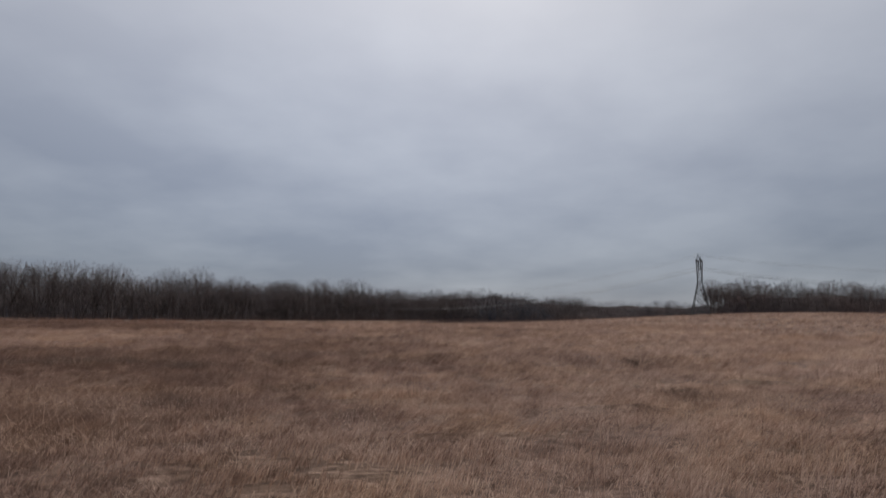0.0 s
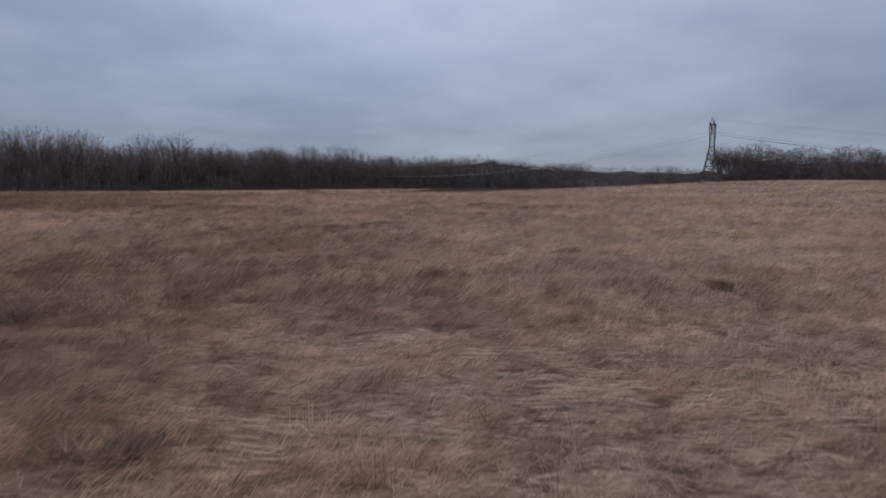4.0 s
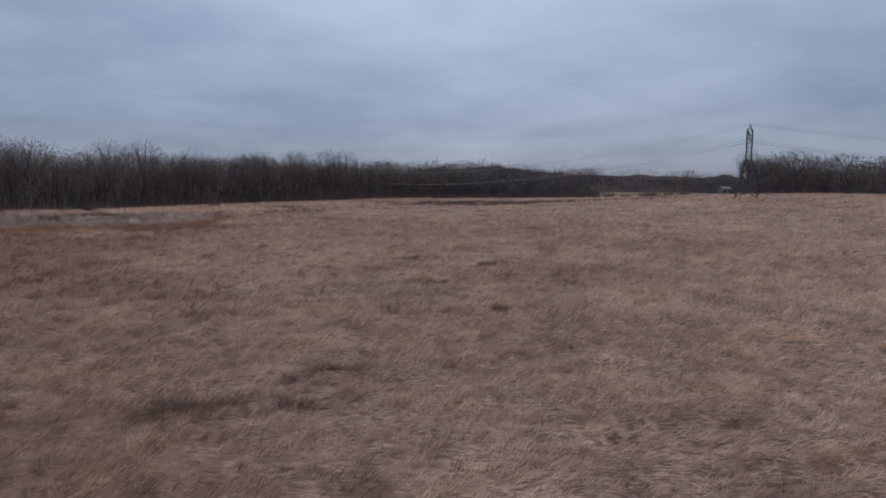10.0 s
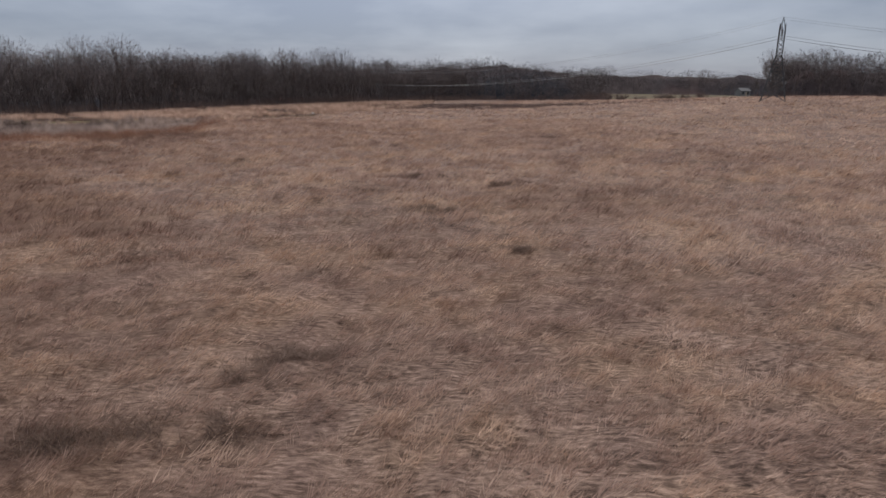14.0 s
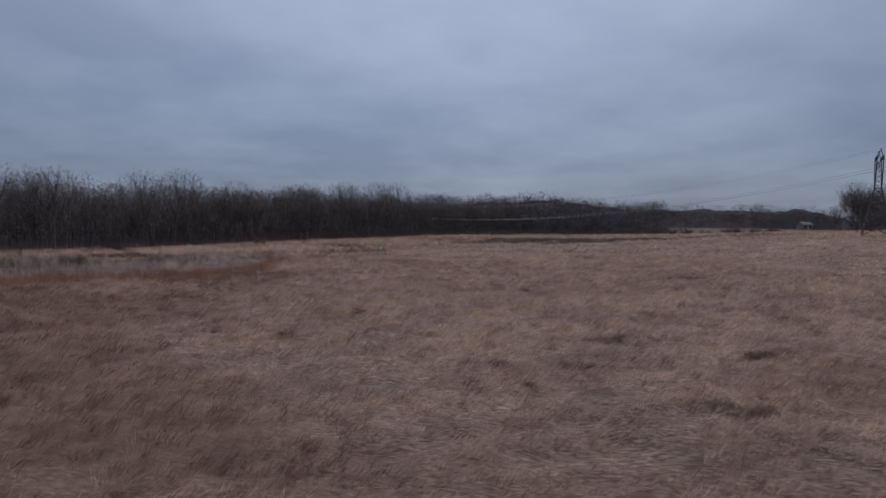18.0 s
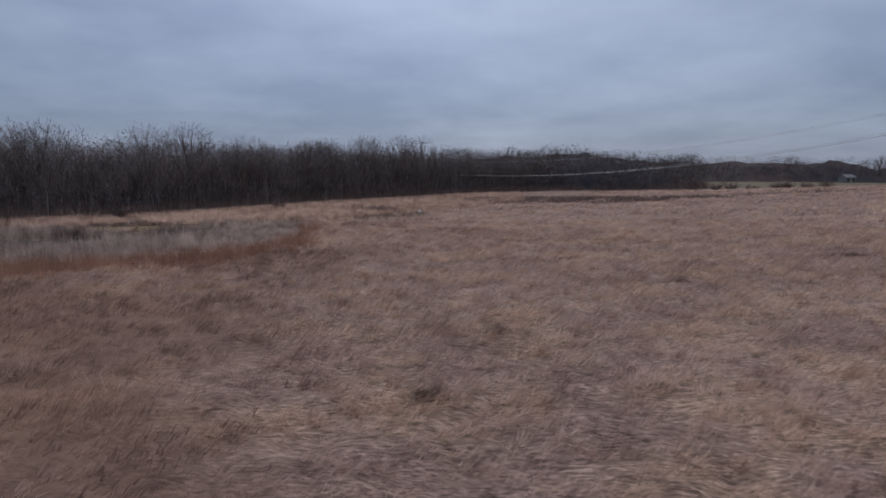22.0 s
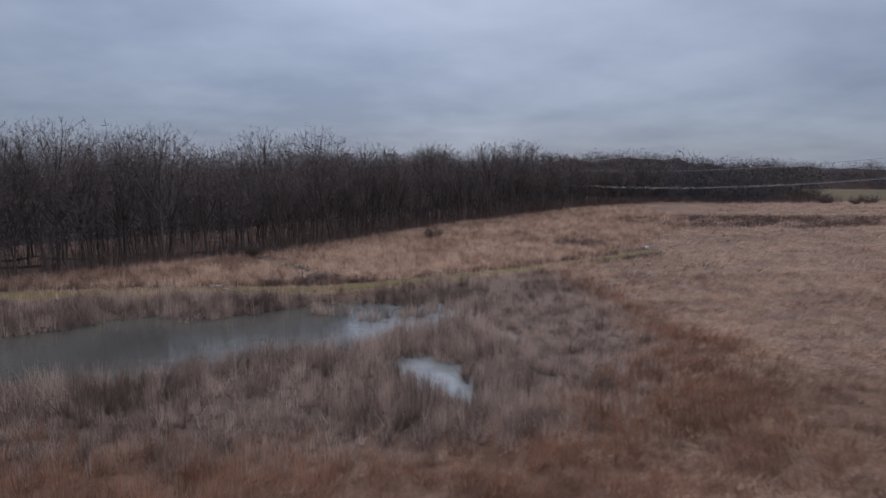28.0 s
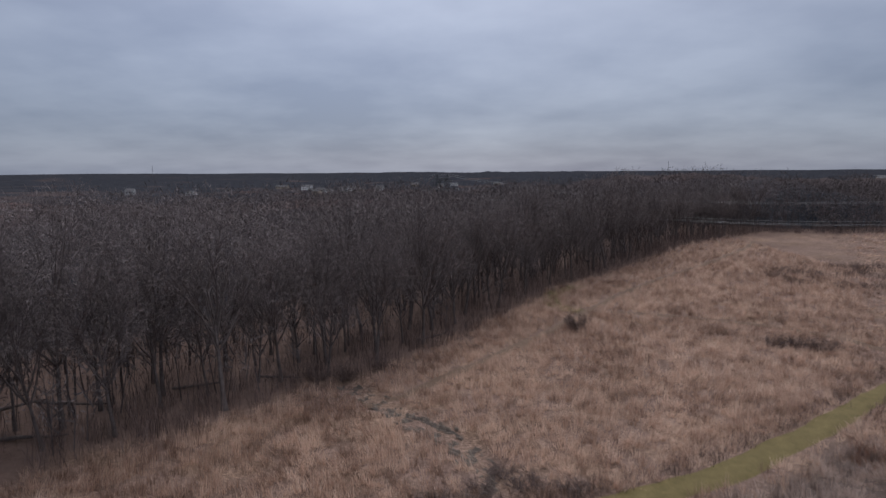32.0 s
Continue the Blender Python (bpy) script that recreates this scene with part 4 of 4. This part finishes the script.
x, y = scatter(rng, (-14, 2.5), (16, 24), 110, lambda x, y: fan(x, y, 0.7) * ss(0.36, 0.52, fbm(x / 1.3, y / 1.3, 181, 2)))
v, t, c = spears(rng, x, y, land(x, y) + rng.uniform(0.06, 0.26, len(x)), rng.uniform(0.12, 0.4, len(x)), rng.uniform(0.007, 0.014, len(x)), rng.uniform(0, 6.28, len(x)),
                 rng.uniform(0.55, 1.05, len(x)), np.where(rng.uniform(0, 1, len(x)) < 0.62, rng.uniform(0.85, 1.0, len(x)), rng.uniform(0.0, 0.2, len(x))))
tagged(new("loose_straw", mesh_np("loose_straw", v, t, GRASS, c)), "bleached straws lying loose over the matted grass", "grass", kind="stuff")
x, y = scatter(rng, (-60, 6), (60, 190), 1.0, lambda x, y: open_field(x, y) * fan(x, y, 0.6) * ss(0.42, 0.62, fbm(x / 5, y / 5, 141, 2)) * ss(260, 20, y))
stand("dry_stalks", rng, x, y, 8, 0.66, 0.013, 0.24, 0.20, GRASS, "thin upright dry stalks above the matted grass", "grass", flow=0.6, tone=0.10, simple=True)
x, y = scatter(rng, (-135, 180), (-10, 345), 2.3, lambda x, y: open_field(x, y) * meadow(x, y) * ss(400, 210, y))
stand("meadow_grass", rng, x, y, 14, 0.95, 0.048, 0.30, 0.20, STRAW, "tall straw-coloured standing meadow grass", "grass", flow=0.55, tone=0.13 - 0.12 * ss(-66, -46, x) - 0.14 * ss(-92, -110, x), simple=True, vary=0.22)


def reedbed(x, y):
    wet = np.minimum(np.minimum(side(POND, x, y), side(POOL, x, y)), side(SHALLOWS, x, y) + 0.6) + 1.2 * (fbm(x / 1.6, y / 1.6, 5, 2) - 0.5)
    tussock = np.zeros(np.shape(x), bool)
    for cx, cy, r in ((-84.3, 181.2, 0.8), (-82.8, 180.4, 0.9), (-80.9, 180.9, 0.5), (-78.4, 178.0, 1.0), (-76.7, 179.2, 0.6), (-74.2, 180.0, 1.5), (-71.8, 181.8, 1.3), (-69.6, 183.8, 1.4), (-67.6, 185.2, 1.0),
                      (-93.7, 178.5, 1.0), (-95.8, 175.8, 0.6), (-91.6, 180.6, 0.9), (-72.8, 185.0, 0.9), (-70.6, 187.2, 0.7)):
        tussock |= np.hypot(x - cx, y - cy) < r
    return ss(2, -1, side(MARSH, x, y)) * ((wet > -0.75) | tussock) * (off_line(TRAIL, x, y) > 3.3) * (1 - 0.75 * np.exp(-(((x + 72) / 4.5) ** 2 + ((y - 178.5) / 4.0) ** 2)))


x, y = scatter(rng, (-135, 142), (-50, 202), 4.4, lambda x, y: reedbed(x, y) * (0.30 + 0.70 * ss(0.40, 0.56, fbm(x / 1.7, y / 1.7, 111, 2))))
stand("cattails", rng, x, y, 17, 1.5, 0.045, 0.22, 0.15, REED, "dense dead grey-brown cattails round the pond", "reeds", flow=0.25, simple=True, vary=0.24, tone=0.20 * ss(-70, -64, x),
      tall=0.55 + 0.45 * ss(9, 4, np.minimum(side(POND, x, y), side(POOL, x, y))) * ss(-62, -68, x))
x, y = scatter(rng, (-115, 136), (-46, 202), 2.3, belt)
stand("russet_sedge", rng, x, y, 14, 1.15, 0.034, 0.28, 0.3, RED, "rust-red sedge at the marsh's rim", "sedge", flow=0.5, simple=True)


tx, ty = scatter(rng, (-150, 172), (-36, 225), 2.6, lambda x, y: ss(3.4, 2.2, off_line(TRAIL, x, y)) * (off_line(TRAIL, x, y) > 1.55) * (side(MARSH, x, y) > 1.5) * ss(0.30, 0.48, fbm(x / 4, y / 4, 131, 2)))
thicket("trailside_brush", rng, tx, ty, 10, 0.85, BRUSHWOOD, "low dark dead weeds along the mown trail", "brush", 0.035, 0.4)


# ---- power line ----
ARM = math.degrees(math.atan2(129, -192)) + 97


def pylon(x, y, top, label):
    """A lattice tower: spread legs to a waist, an open V-shaped head, a cross beam with two peaks."""
    z0 = float(land(x, y))
    H = top - z0
    ob = tagged(new("pylon"), label, "pylon", "lattice towers of the power line")
    waist, beam = H * 0.55, H * 0.88
    base, wb, head = 3.3, 0.8, 3.6
    corners = [(-1, -1), (1, -1), (1, 1), (-1, 1)]
    leg_at = lambda c, f: Vector((c[0] * (base + (wb - base) * f), c[1] * (base + (wb - base) * f), waist * f))
    for c in corners:
        bm = bmesh.new()
        bar(bm, leg_at(c, -0.02), leg_at(c, 1), 0.15)
        part("leg", bm, STEEL, ob)
    levels = [0.0, 0.26, 0.48, 0.66, 0.82, 1.0]
    for a, b in zip(levels, levels[1:]):
        bm = bmesh.new()
        for c, d in zip(corners, corners[1:] + corners[:1]):
            bar(bm, leg_at(c, a), leg_at(d, b), 0.07)
            bar(bm, leg_at(d, a), leg_at(c, b), 0.07)
            bar(bm, leg_at(c, b), leg_at(d, b), 0.07)
        part("bracing", bm, STEEL, ob)
    for s in (-1, 1):
        bm = bmesh.new()
        for yy in (-1, 1):
            for off in (-0.5, 0.5):
                bar(bm, (s * wb * 0.6 + off * 0.6, yy * wb, waist), (s * head + off, yy * 0.75, beam), 0.10)
            for k in range(6):
                f, g = k / 6, (k + 1) / 6
                pa = Vector((s * wb * 0.6, 0, waist)).lerp(Vector((s * head, 0, beam)), f)
                pb = Vector((s * wb * 0.6, 0, waist)).lerp(Vector((s * head, 0, beam)), g)
                o = 0.5 if k % 2 else -0.5
                bar(bm, pa + Vector((o, yy * 0.8, 0)), pb + Vector((-o, yy * 0.8, 0)), 0.05)
                bar(bm, pa + Vector((o, yy * 0.8, 0)), pb + Vector((-o, -yy * 0.8, 0)), 0.05)
        part("head_arm", bm, STEEL, ob)
        bm = bmesh.new()
        for cx in (-0.6, 0.6):
            for yy in (-0.6, 0.6):
                bar(bm, (s * head + cx, yy, beam), (s * head, 0, H), 0.09)
        part("peak", bm, STEEL, ob)
        bm = bmesh.new()
        bar(bm, (s * 3.6, 0, beam), (s * 0.4, 0, beam - 2.6), 0.07, 6)
        part("insulator", bm, STEEL, ob)
        bm = bmesh.new()
        bar(bm, (s * 6.4, 0, beam), (s * 6.4, 0, beam - 2.4), 0.07, 6)
        part("insulator", bm, STEEL, ob)
    bm = bmesh.new()
    for yy in (-0.7, 0.7):
        for zz in (0, 1.0):
            bar(bm, (-6.6 if zz == 0 else -4.6, yy, beam + zz), (6.6 if zz == 0 else 4.6, yy, beam + zz), 0.09)
        for k in range(12):
            u = -6.0 + k
            bar(bm, (u, yy, beam), (u + 0.5, yy, beam + (1.0 if abs(u + 0.5) < 4.7 else 0.1)), 0.05)
            bar(bm, (u + 0.5, yy, beam + (1.0 if abs(u + 0.5) < 4.7 else 0.1)), (u + 1, yy, beam), 0.05)
    part("cross_beam", bm, STEEL, ob)
    ob.matrix_world = pose(x, y, z0, 0, 0, ARM)
    return ob, Vector((x, y, z0)), H


towers = [pylon(286, 118, 29.0, "tall grey steel lattice pylon beyond the rise"), pylon(94, 247, 29.4, "tall grey steel lattice pylon on the grassy rise"),
          pylon(-98.3, 376, 21.8, "grey steel lattice pylon rising above bare woods"), pylon(-290, 505, 12, "far steel lattice pylon above the woods")]
across = Vector((math.cos(radians(ARM)), math.sin(radians(ARM)), 0))


def cable(a, b, sag, radius):
    cu = bpy.data.curves.new("power_cable", "CURVE")
    cu.dimensions, cu.bevel_depth, cu.bevel_resolution = "3D", radius, 0
    sp = cu.splines.new("POLY")
    n = 25
    sp.points.add(n - 1)
    for i in range(n):
        f = i / (n - 1)
        p = a.lerp(b, f)
        sp.points[i].co = (p.x, p.y, p.z - 4 * sag * f * (1 - f), 1)
    cu.materials.append(WIRE)
    ob = new("power_cable", cu)
    return tagged(ob, "thin sagging aluminium power cable between pylons", "cable", "cables of the power line")


for (_, p, hp), (_, q, hq) in zip(towers, towers[1:]):
    for off, drop, sag in ((-6.4, 2.4, 11.2), (6.4, 2.4, 11.2), (0, 2.8, 11.0), (-3.6, 0, 11.2), (3.6, 0, 11.2)):
        fa = fb = 1.0 if drop == 0 else 0.88
        cable(p + across * off + Vector((0, 0, hp * fa - drop)), q + across * off + Vector((0, 0, hq * fb - drop)), sag, 0.034 if drop else 0.024)


# ---- bushes, weeds, logs ----
def bush_meshes(seed, stems, twigs, radius, height):
    rnd = random.Random(seed)
    a, b = Sticks(), Sticks()
    for k in range(stems):
        az, r = rnd.uniform(0, 6.28), rnd.uniform(0, 0.45) * radius
        p = Vector((math.cos(az) * r, math.sin(az) * r, -0.1))
        d = Vector((math.cos(az) * rnd.uniform(0.1, 0.9), math.sin(az) * rnd.uniform(0.1, 0.9), 1)).normalized()
        pts, _ = bend(rnd, p, d, height * rnd.uniform(0.6, 1.05), 3, 0.15, 0)
        a.tube(pts, [0.022, 0.018, 0.012, 0], 3, 0.4)
        for _ in range(twigs):
            f = rnd.uniform(0.3, 3)
            j = min(2, int(f))
            q = pts[j].lerp(pts[j + 1], f - j)
            e = q + Vector((rnd.gauss(0, 0.5), rnd.gauss(0, 0.5), rnd.gauss(0.3, 0.35))) * (0.5 * height / 1.6)
            b.sliver(q, e, 0.03, rnd, rnd.uniform(0.1, 0.8))
    return a.mesh("stem", BRUSHWOOD), b.mesh("crown", BRUSHWOOD)


BUSHES = [bush_meshes(s, 44, 22, 1.7, 1.7) for s in (11, 12, 13)]


def bush(k, x, y, turn, sx, sz, label):
    ob = tagged(new("bush"), label, "bush", "bare bushes in the meadow")
    for name, me in zip(("stem", "crown"), BUSHES[k % 3]):
        new(name, me).parent = ob
    ob.matrix_world = Matrix.LocRotScale((x, y, float(land(x, y))), Euler((0, 0, turn)), (sx, sx, sz))


for k, (x, y, sx, sz) in enumerate(((-74.2, 236.5, 1.45, 1.75), (-46.4, 226.6, 1.5, 1.0), (-51.2, 228.6, 1.4, 0.9), (-48.8, 227.4, 1.5, 1.1), (-105.5, 216.4, 1.2, 1.1), (-102.6, 216.8, 1.3, 1.1),
                                    (-99.5, 219.5, 1.0, 1.2), (-88.6, 192.6, 1.2, 0.55), (-85.2, 193.4, 1.3, 0.6), (-82.0, 193.2, 1.1, 0.5), (-91.4, 191.2, 1.1, 0.45), (-86.8, 195.6, 1.1, 0.55),
                                    (66, 338, 2.2, 1.9), (72, 340, 2.4, 2.2), (88, 337, 2.2, 1.7), (93, 338, 2.4, 2.0), (99, 336, 2.1, 1.6), (105, 334, 2.3, 1.8), (59, 343, 2.1, 2.0), (80, 340, 2.0, 1.2))):
    bush(k, x, y, k * 1.7, sx, sz, "dark leafless bush among pale grass" if y > 195 else "low dark bare brush beside the mown trail")

rng = np.random.default_rng(23)
tx, ty = scatter(rng, (-30, 250), (85, 288), 1.1, lambda x, y: (side(BRUSH, x, y) < 0) * ss(0.28, 0.50, fbm(x / 5, y / 5, 121, 2)) * (0.25 + 0.75 * ss(52, 18, x)))
thicket("meadow_brush", rng, tx, ty, 9, 1.2, BRUSHWOOD, "patch of low dark brown brush in the meadow", "brush", 0.05, 0.8)


# dark weeds: mats of dead forbs, in patches of their own length and breadth
WV, WT, WC, wn = [], [], [], 0
for x, y, sx, sy, turn in ((-3, 111, 3.0, 0.7, 5), (-1, 96.5, 2.2, 1.0, -10), (4, 107, 2.0, 0.6, 10), (37, 158, 3.6, 0.8, 0), (-5, 72, 2.0, 1.2, 20), (-7.2, 67, 2.2, 1.0, 10), (-10.5, 66.4, 2.0, 0.9, 0),
                                          (-6.4, 70, 1.0, 0.6, -30), (4, 86, 0.8, 0.6, 0), (-27, 111, 0.7, 0.6, 0), (-12, 104, 0.7, 0.5, 0), (15, 155, 2.4, 1.0, 0), (-10, 99, 0.8, 0.6, 0),
                                          (-7, 104, 1.5, 0.5, -15), (-9, 37, 1.2, 0.9, 0), (-18, 34, 4.6, 1.3, 8), (-12, 33, 1.4, 0.7, 0), (-4, 24, 1.2, 0.5, 0), (-35, 128, 1.0, 0.8, 0),
                                          (-24, 121, 0.9, 0.8, 0), (-8, 138, 1.0, 0.7, 0), (-6.5, 20, 0.9, 0.5, 15), (9, 24, 0.9, 0.5, 0),
                                          (-6, 48, 0.9, 0.5, 0), (8, 52, 1.1, 0.5, 12), (16, 60, 1.4, 0.6, 0), (12, 40, 1.0, 0.6, -20)):
    n = int(760 * (0.5 + sx * sy))
    u, w, a = rng.normal(0, 0.5, n) * sx, rng.normal(0, 0.5, n) * sy, radians(turn)
    px, py = x + u * math.cos(a) - w * math.sin(a), y + u * math.sin(a) + w * math.cos(a)
    keep = fbm(px / 0.9, py / 0.9, 151, 2) > 0.40
    px, py = px[keep], py[keep]
    n = len(px)
    v, t, c = spears(rng, px, py, land(px, py) + 0.14, rng.uniform(0.2, 0.5, n), rng.uniform(0.015, 0.035, n), rng.uniform(0, 6.28, n), rng.uniform(0.45, 1.0, n), rng.uniform(0.05, 0.9, n))
    WV.append(v), WT.append(t + wn), WC.append(c)
    wn += len(v)
tagged(new("dead_weeds", mesh_np("dead_weeds", np.concatenate(WV), np.concatenate(WT), WEED, np.concatenate(WC))), "dark brown patches of dead weeds in matted grass", "weeds", kind="stuff")


def fallen_log(x, y, turn, length, radius):
    rnd = random.Random(int(x * 7 + y))
    st = Sticks()
    pts, _ = bend(rnd, Vector((0, 0, 0)), Vector((1, 0, 0.03)), length, 6, 0.05, 0)
    st.tube(pts, [radius, radius, radius * 0.9, radius * 0.8, radius * 0.65, radius * 0.5, radius * 0.3], 7)
    for k in range(5):
        q = pts[2 + k % 4]
        st.tube([q, q + Vector((rnd.uniform(0.2, 0.8), rnd.gauss(0, 0.7), rnd.uniform(0.2, 0.9)))], [radius * 0.3, 0], 4)
    ob = tagged(new("fallen_log", st.mesh("fallen_log", BARK)), "dark fallen log on leaf litter at the wood's edge", "log", "fallen logs in the wood")
    ob.matrix_world = pose(x, y, float(land(x, y)) + radius * 0.7, 0, 0, turn)


for args in ((-131, 199.6, 8, 8, 0.22), (-131.5, 208.8, -4, 8, 0.2), (-120, 213, 12, 6, 0.17), (-112, 217, -20, 5, 0.15), (-136, 205, 25, 7, 0.2), (-96, 232, 40, 5, 0.16)):
    fallen_log(*args)


def leafy_tree(x, y, height):
    """A young beech that keeps its withered leaves."""
    rnd = random.Random(5)
    wood, leaf = Sticks(), Sticks()
    trunk, _ = bend(rnd, Vector((0, 0, -0.2)), Vector((0, 0, 1)), height * 0.9, 5, 0.03, 0.02)
    wood.tube(trunk, [0.14, 0.12, 0.1, 0.07, 0.04, 0], 6)
    for k in range(26):
        f = rnd.uniform(1.2, 4.8)
        q = trunk[int(f)].lerp(trunk[int(f) + 1], f % 1)
        az = k * 2.4
        e = q + Vector((math.cos(az), math.sin(az), 0.35)) * rnd.uniform(0.9, 2.1) * (1.25 - f / 6)
        wood.tube([q, e], [0.035, 0], 3)
        for _ in range(40):
            c = q.lerp(e, rnd.uniform(0.25, 1.05)) + Vector((rnd.gauss(0, 0.25), rnd.gauss(0, 0.25), rnd.gauss(0, 0.2)))
            leaf.sliver(c, c + Vector((rnd.gauss(0, 0.12), rnd.gauss(0, 0.12), rnd.gauss(-0.08, 0.1))), 0.12, rnd, rnd.uniform(0.1, 0.9))
    ob = tagged(new("beech_tree"), "young beech holding pinkish-tan withered leaves in the wood", "tree")
    new("trunk", wood.mesh("trunk", BARK)).parent = ob
    new("crown", leaf.mesh("crown", LEAF)).parent = ob
    ob.matrix_world = pose(x, y, float(land(x, y)))


leafy_tree(-92, 262, 12.5)


# ---- creek debris, bench, sign ----
rng = np.random.default_rng(31)
V, T = [], []
for i in range(430):
    f = rng.uniform(0.05, 0.97) * (len(CREEK) - 1)
    a, b = CREEK[int(f)], CREEK[min(int(f) + 1, len(CREEK) - 1)]
    px, py = (a[0] + (b[0] - a[0]) * (f % 1) + rng.normal(0, 0.55), a[1] + (b[1] - a[1]) * (f % 1) + rng.normal(0, 0.55))
    along = math.atan2(b[1] - a[1], b[0] - a[0]) + rng.normal(0, 0.6)
    L2, W2, H2 = rng.uniform(0.12, 0.62), rng.uniform(0.05, 0.15), rng.uniform(0.04, 0.16)
    pz = float(land(px, py))
    c, s = math.cos(along), math.sin(along)
    ring = [(-1, -1), (1, -0.7), (1, 0.8), (-0.9, 1)]
    o = len(V)
    for zz, k in ((pz - 0.05, 1.0), (pz + H2, 0.75)):
        for u, w in ring:
            V.append((px + (u * L2 * c - w * W2 * s) * k, py + (u * L2 * s + w * W2 * c) * k, zz))
    for k in range(4):
        l = (k + 1) % 4
        T += [(o + k, o + l, o + 4 + l), (o + k, o + 4 + l, o + 4 + k)]
    T += [(o + 4, o + 5, o + 6), (o + 4, o + 6, o + 7)]
tagged(new("creek_debris", mesh_np("creek_debris", V, T, STONE)), "grey flat stones and bleached debris in the creek", "stones", kind="stuff")


def bench(x, y, turn):
    ob = tagged(new("bench"), "low weathered pale plank bench on the mown trail", "bench")
    for k in (-1, 0, 1):
        bm = bmesh.new()
        box(bm, (1.5, 0.13, 0.05), (0, k * 0.145, 0.43), bevel=0.008)
        part("plank", bm, PALE_WOOD, ob)
    for s in (-0.55, 0.55):
        bm = bmesh.new()
        box(bm, (0.10, 0.40, 0.41), (s, 0, 0.195), bevel=0.01)
        part("leg", bm, PALE_WOOD, ob)
    ob.matrix_world = pose(x, y, float(land(x, y)) + 0.04, 0, 0, turn) @ Matrix.Diagonal((1, 1, 0.72, 1))


bench(-97.4, 188.6, 8)
bm = bmesh.new()
box(bm, (1.1, 0.16, 0.06), (0, 0, 0.03), bevel=0.01)
me = bpy.data.meshes.new("loose_plank")
bm.to_mesh(me)
bm.free()
me.materials.append(PALE_WOOD)
tagged(new("loose_plank", me), "pale loose plank lying on the trail", "plank").matrix_world = pose(-95.9, 187.9, float(land(-95.9, 187.9)) + 0.10, 0, 0, -35)

sign = tagged(new("trail_marker"), "small white box-shaped trail marker at the trail's bend", "trail marker")
bm = bmesh.new()
box(bm, (0.10, 0.10, 0.5), (0, 0, 0.22), bevel=0.01)
part("post", bm, PALE_WOOD, sign)
bm = bmesh.new()
box(bm, (0.62, 0.30, 0.34), (0, 0, 0.62), bevel=0.03)
part("box", bm, WHITE_PAINT, sign)
sign.matrix_world = pose(-38.4, 222.2, float(land(-38.4, 222.2)), 0, 0, 15)


# ---- houses ----
def house(x, y, z, w, d, h, turn, mat, label):
    ob = tagged(new("house"), label, "house", "distant houses")
    bm = bmesh.new()
    box(bm, (w, d, h + 2), (0, 0, h / 2 - 1))
    for s in (-1, 1):
        vs = [bm.verts.new(p) for p in ((s * w / 2, -d / 2, h), (s * w / 2, d / 2, h), (s * w / 2, 0, h + d * 0.3))]
        bm.faces.new(vs)
    part("wall", bm, mat, ob)
    bm = bmesh.new()
    for s in (-1, 1):
        sl = math.hypot(d / 2 + 0.4, d * 0.3 + 0.24)
        box(bm, (w + 0.8, sl, 0.18), (0, s * (d / 4 + 0.2), h + d * 0.15 - 0.02), Matrix.Rotation(-s * math.atan2(d * 0.3 + 0.24, d / 2 + 0.4), 4, "X"))
    part("roof", bm, SHINGLE, ob)
    n = max(2, int(w / 3))
    for k in range(n):
        for s in (-1, 1):
            bm = bmesh.new()
            box(bm, (1.1, 0.12, 1.3), (-w / 2 + w * (k + 0.5) / n, s * d / 2, h * 0.55), bevel=0.02)
            part("window", bm, GLASS_DARK, ob)
    bm = bmesh.new()
    box(bm, (1.0, 0.14, 2.05), (w * 0.08, -d / 2, 1.03), bevel=0.02)
    part("door", bm, TAN_SIDING, ob)
    ob.matrix_world = pose(x, y, z, 0, 0, turn)


house(159, 419, float(land(159, 419)), 6.5, 4.5, 2.7, 20, GREY_SIDING, "small grey house beyond the hay field")
house(190, 425, float(land(190, 425)), 12, 8, 5.0, -10, GREY_SIDING, "two-storey grey house among bare trees")
# a scattered suburb among the far trees: place and width
for k, (x, y, w) in enumerate(((-425, 910, 13), (-504, 915, 10), (-405, 1221, 22), (-322, 1061, 15), (-285, 990, 11), (-276, 930, 10), (-268, 960, 12), (-253, 987, 11), (-236, 1012, 14), (-247, 1020, 10),
                               (-215, 1050, 12), (-184, 1290, 12), (-113, 1246, 13), (-135, 1250, 11), (-35, 1319, 13),
                               (205, 700, 9), (214, 706, 10), (228, 720, 11), (262, 760, 12), (255, 715, 9), (264, 712, 10), (276, 716, 11), (300, 750, 10), (282, 735, 9))):
    house(x, y, float(canopy_height(x, y)) - 1.8, w, 8, 3.4 + 2.2 * (k % 2), (k * 37) % 60 - 30, (WHITE_PAINT, SIDING, TAN_SIDING)[k % 3], "distant pale house with grey roof above the treetops")
for x, y, h in ((-770, 1500, 62), (330, 1500, 62)):
    bm = bmesh.new()
    bar(bm, (0, 0, 0), (0, 0, h - 14), 0.4, 3)
    me = bpy.data.meshes.new("radio_mast")
    bm.to_mesh(me)
    bm.free()
    me.materials.append(STEEL)
    tagged(new("radio_mast", me), "thin distant steel radio mast on the horizon", "mast", "distant radio masts").location = (x, y, float(land(x, y)))
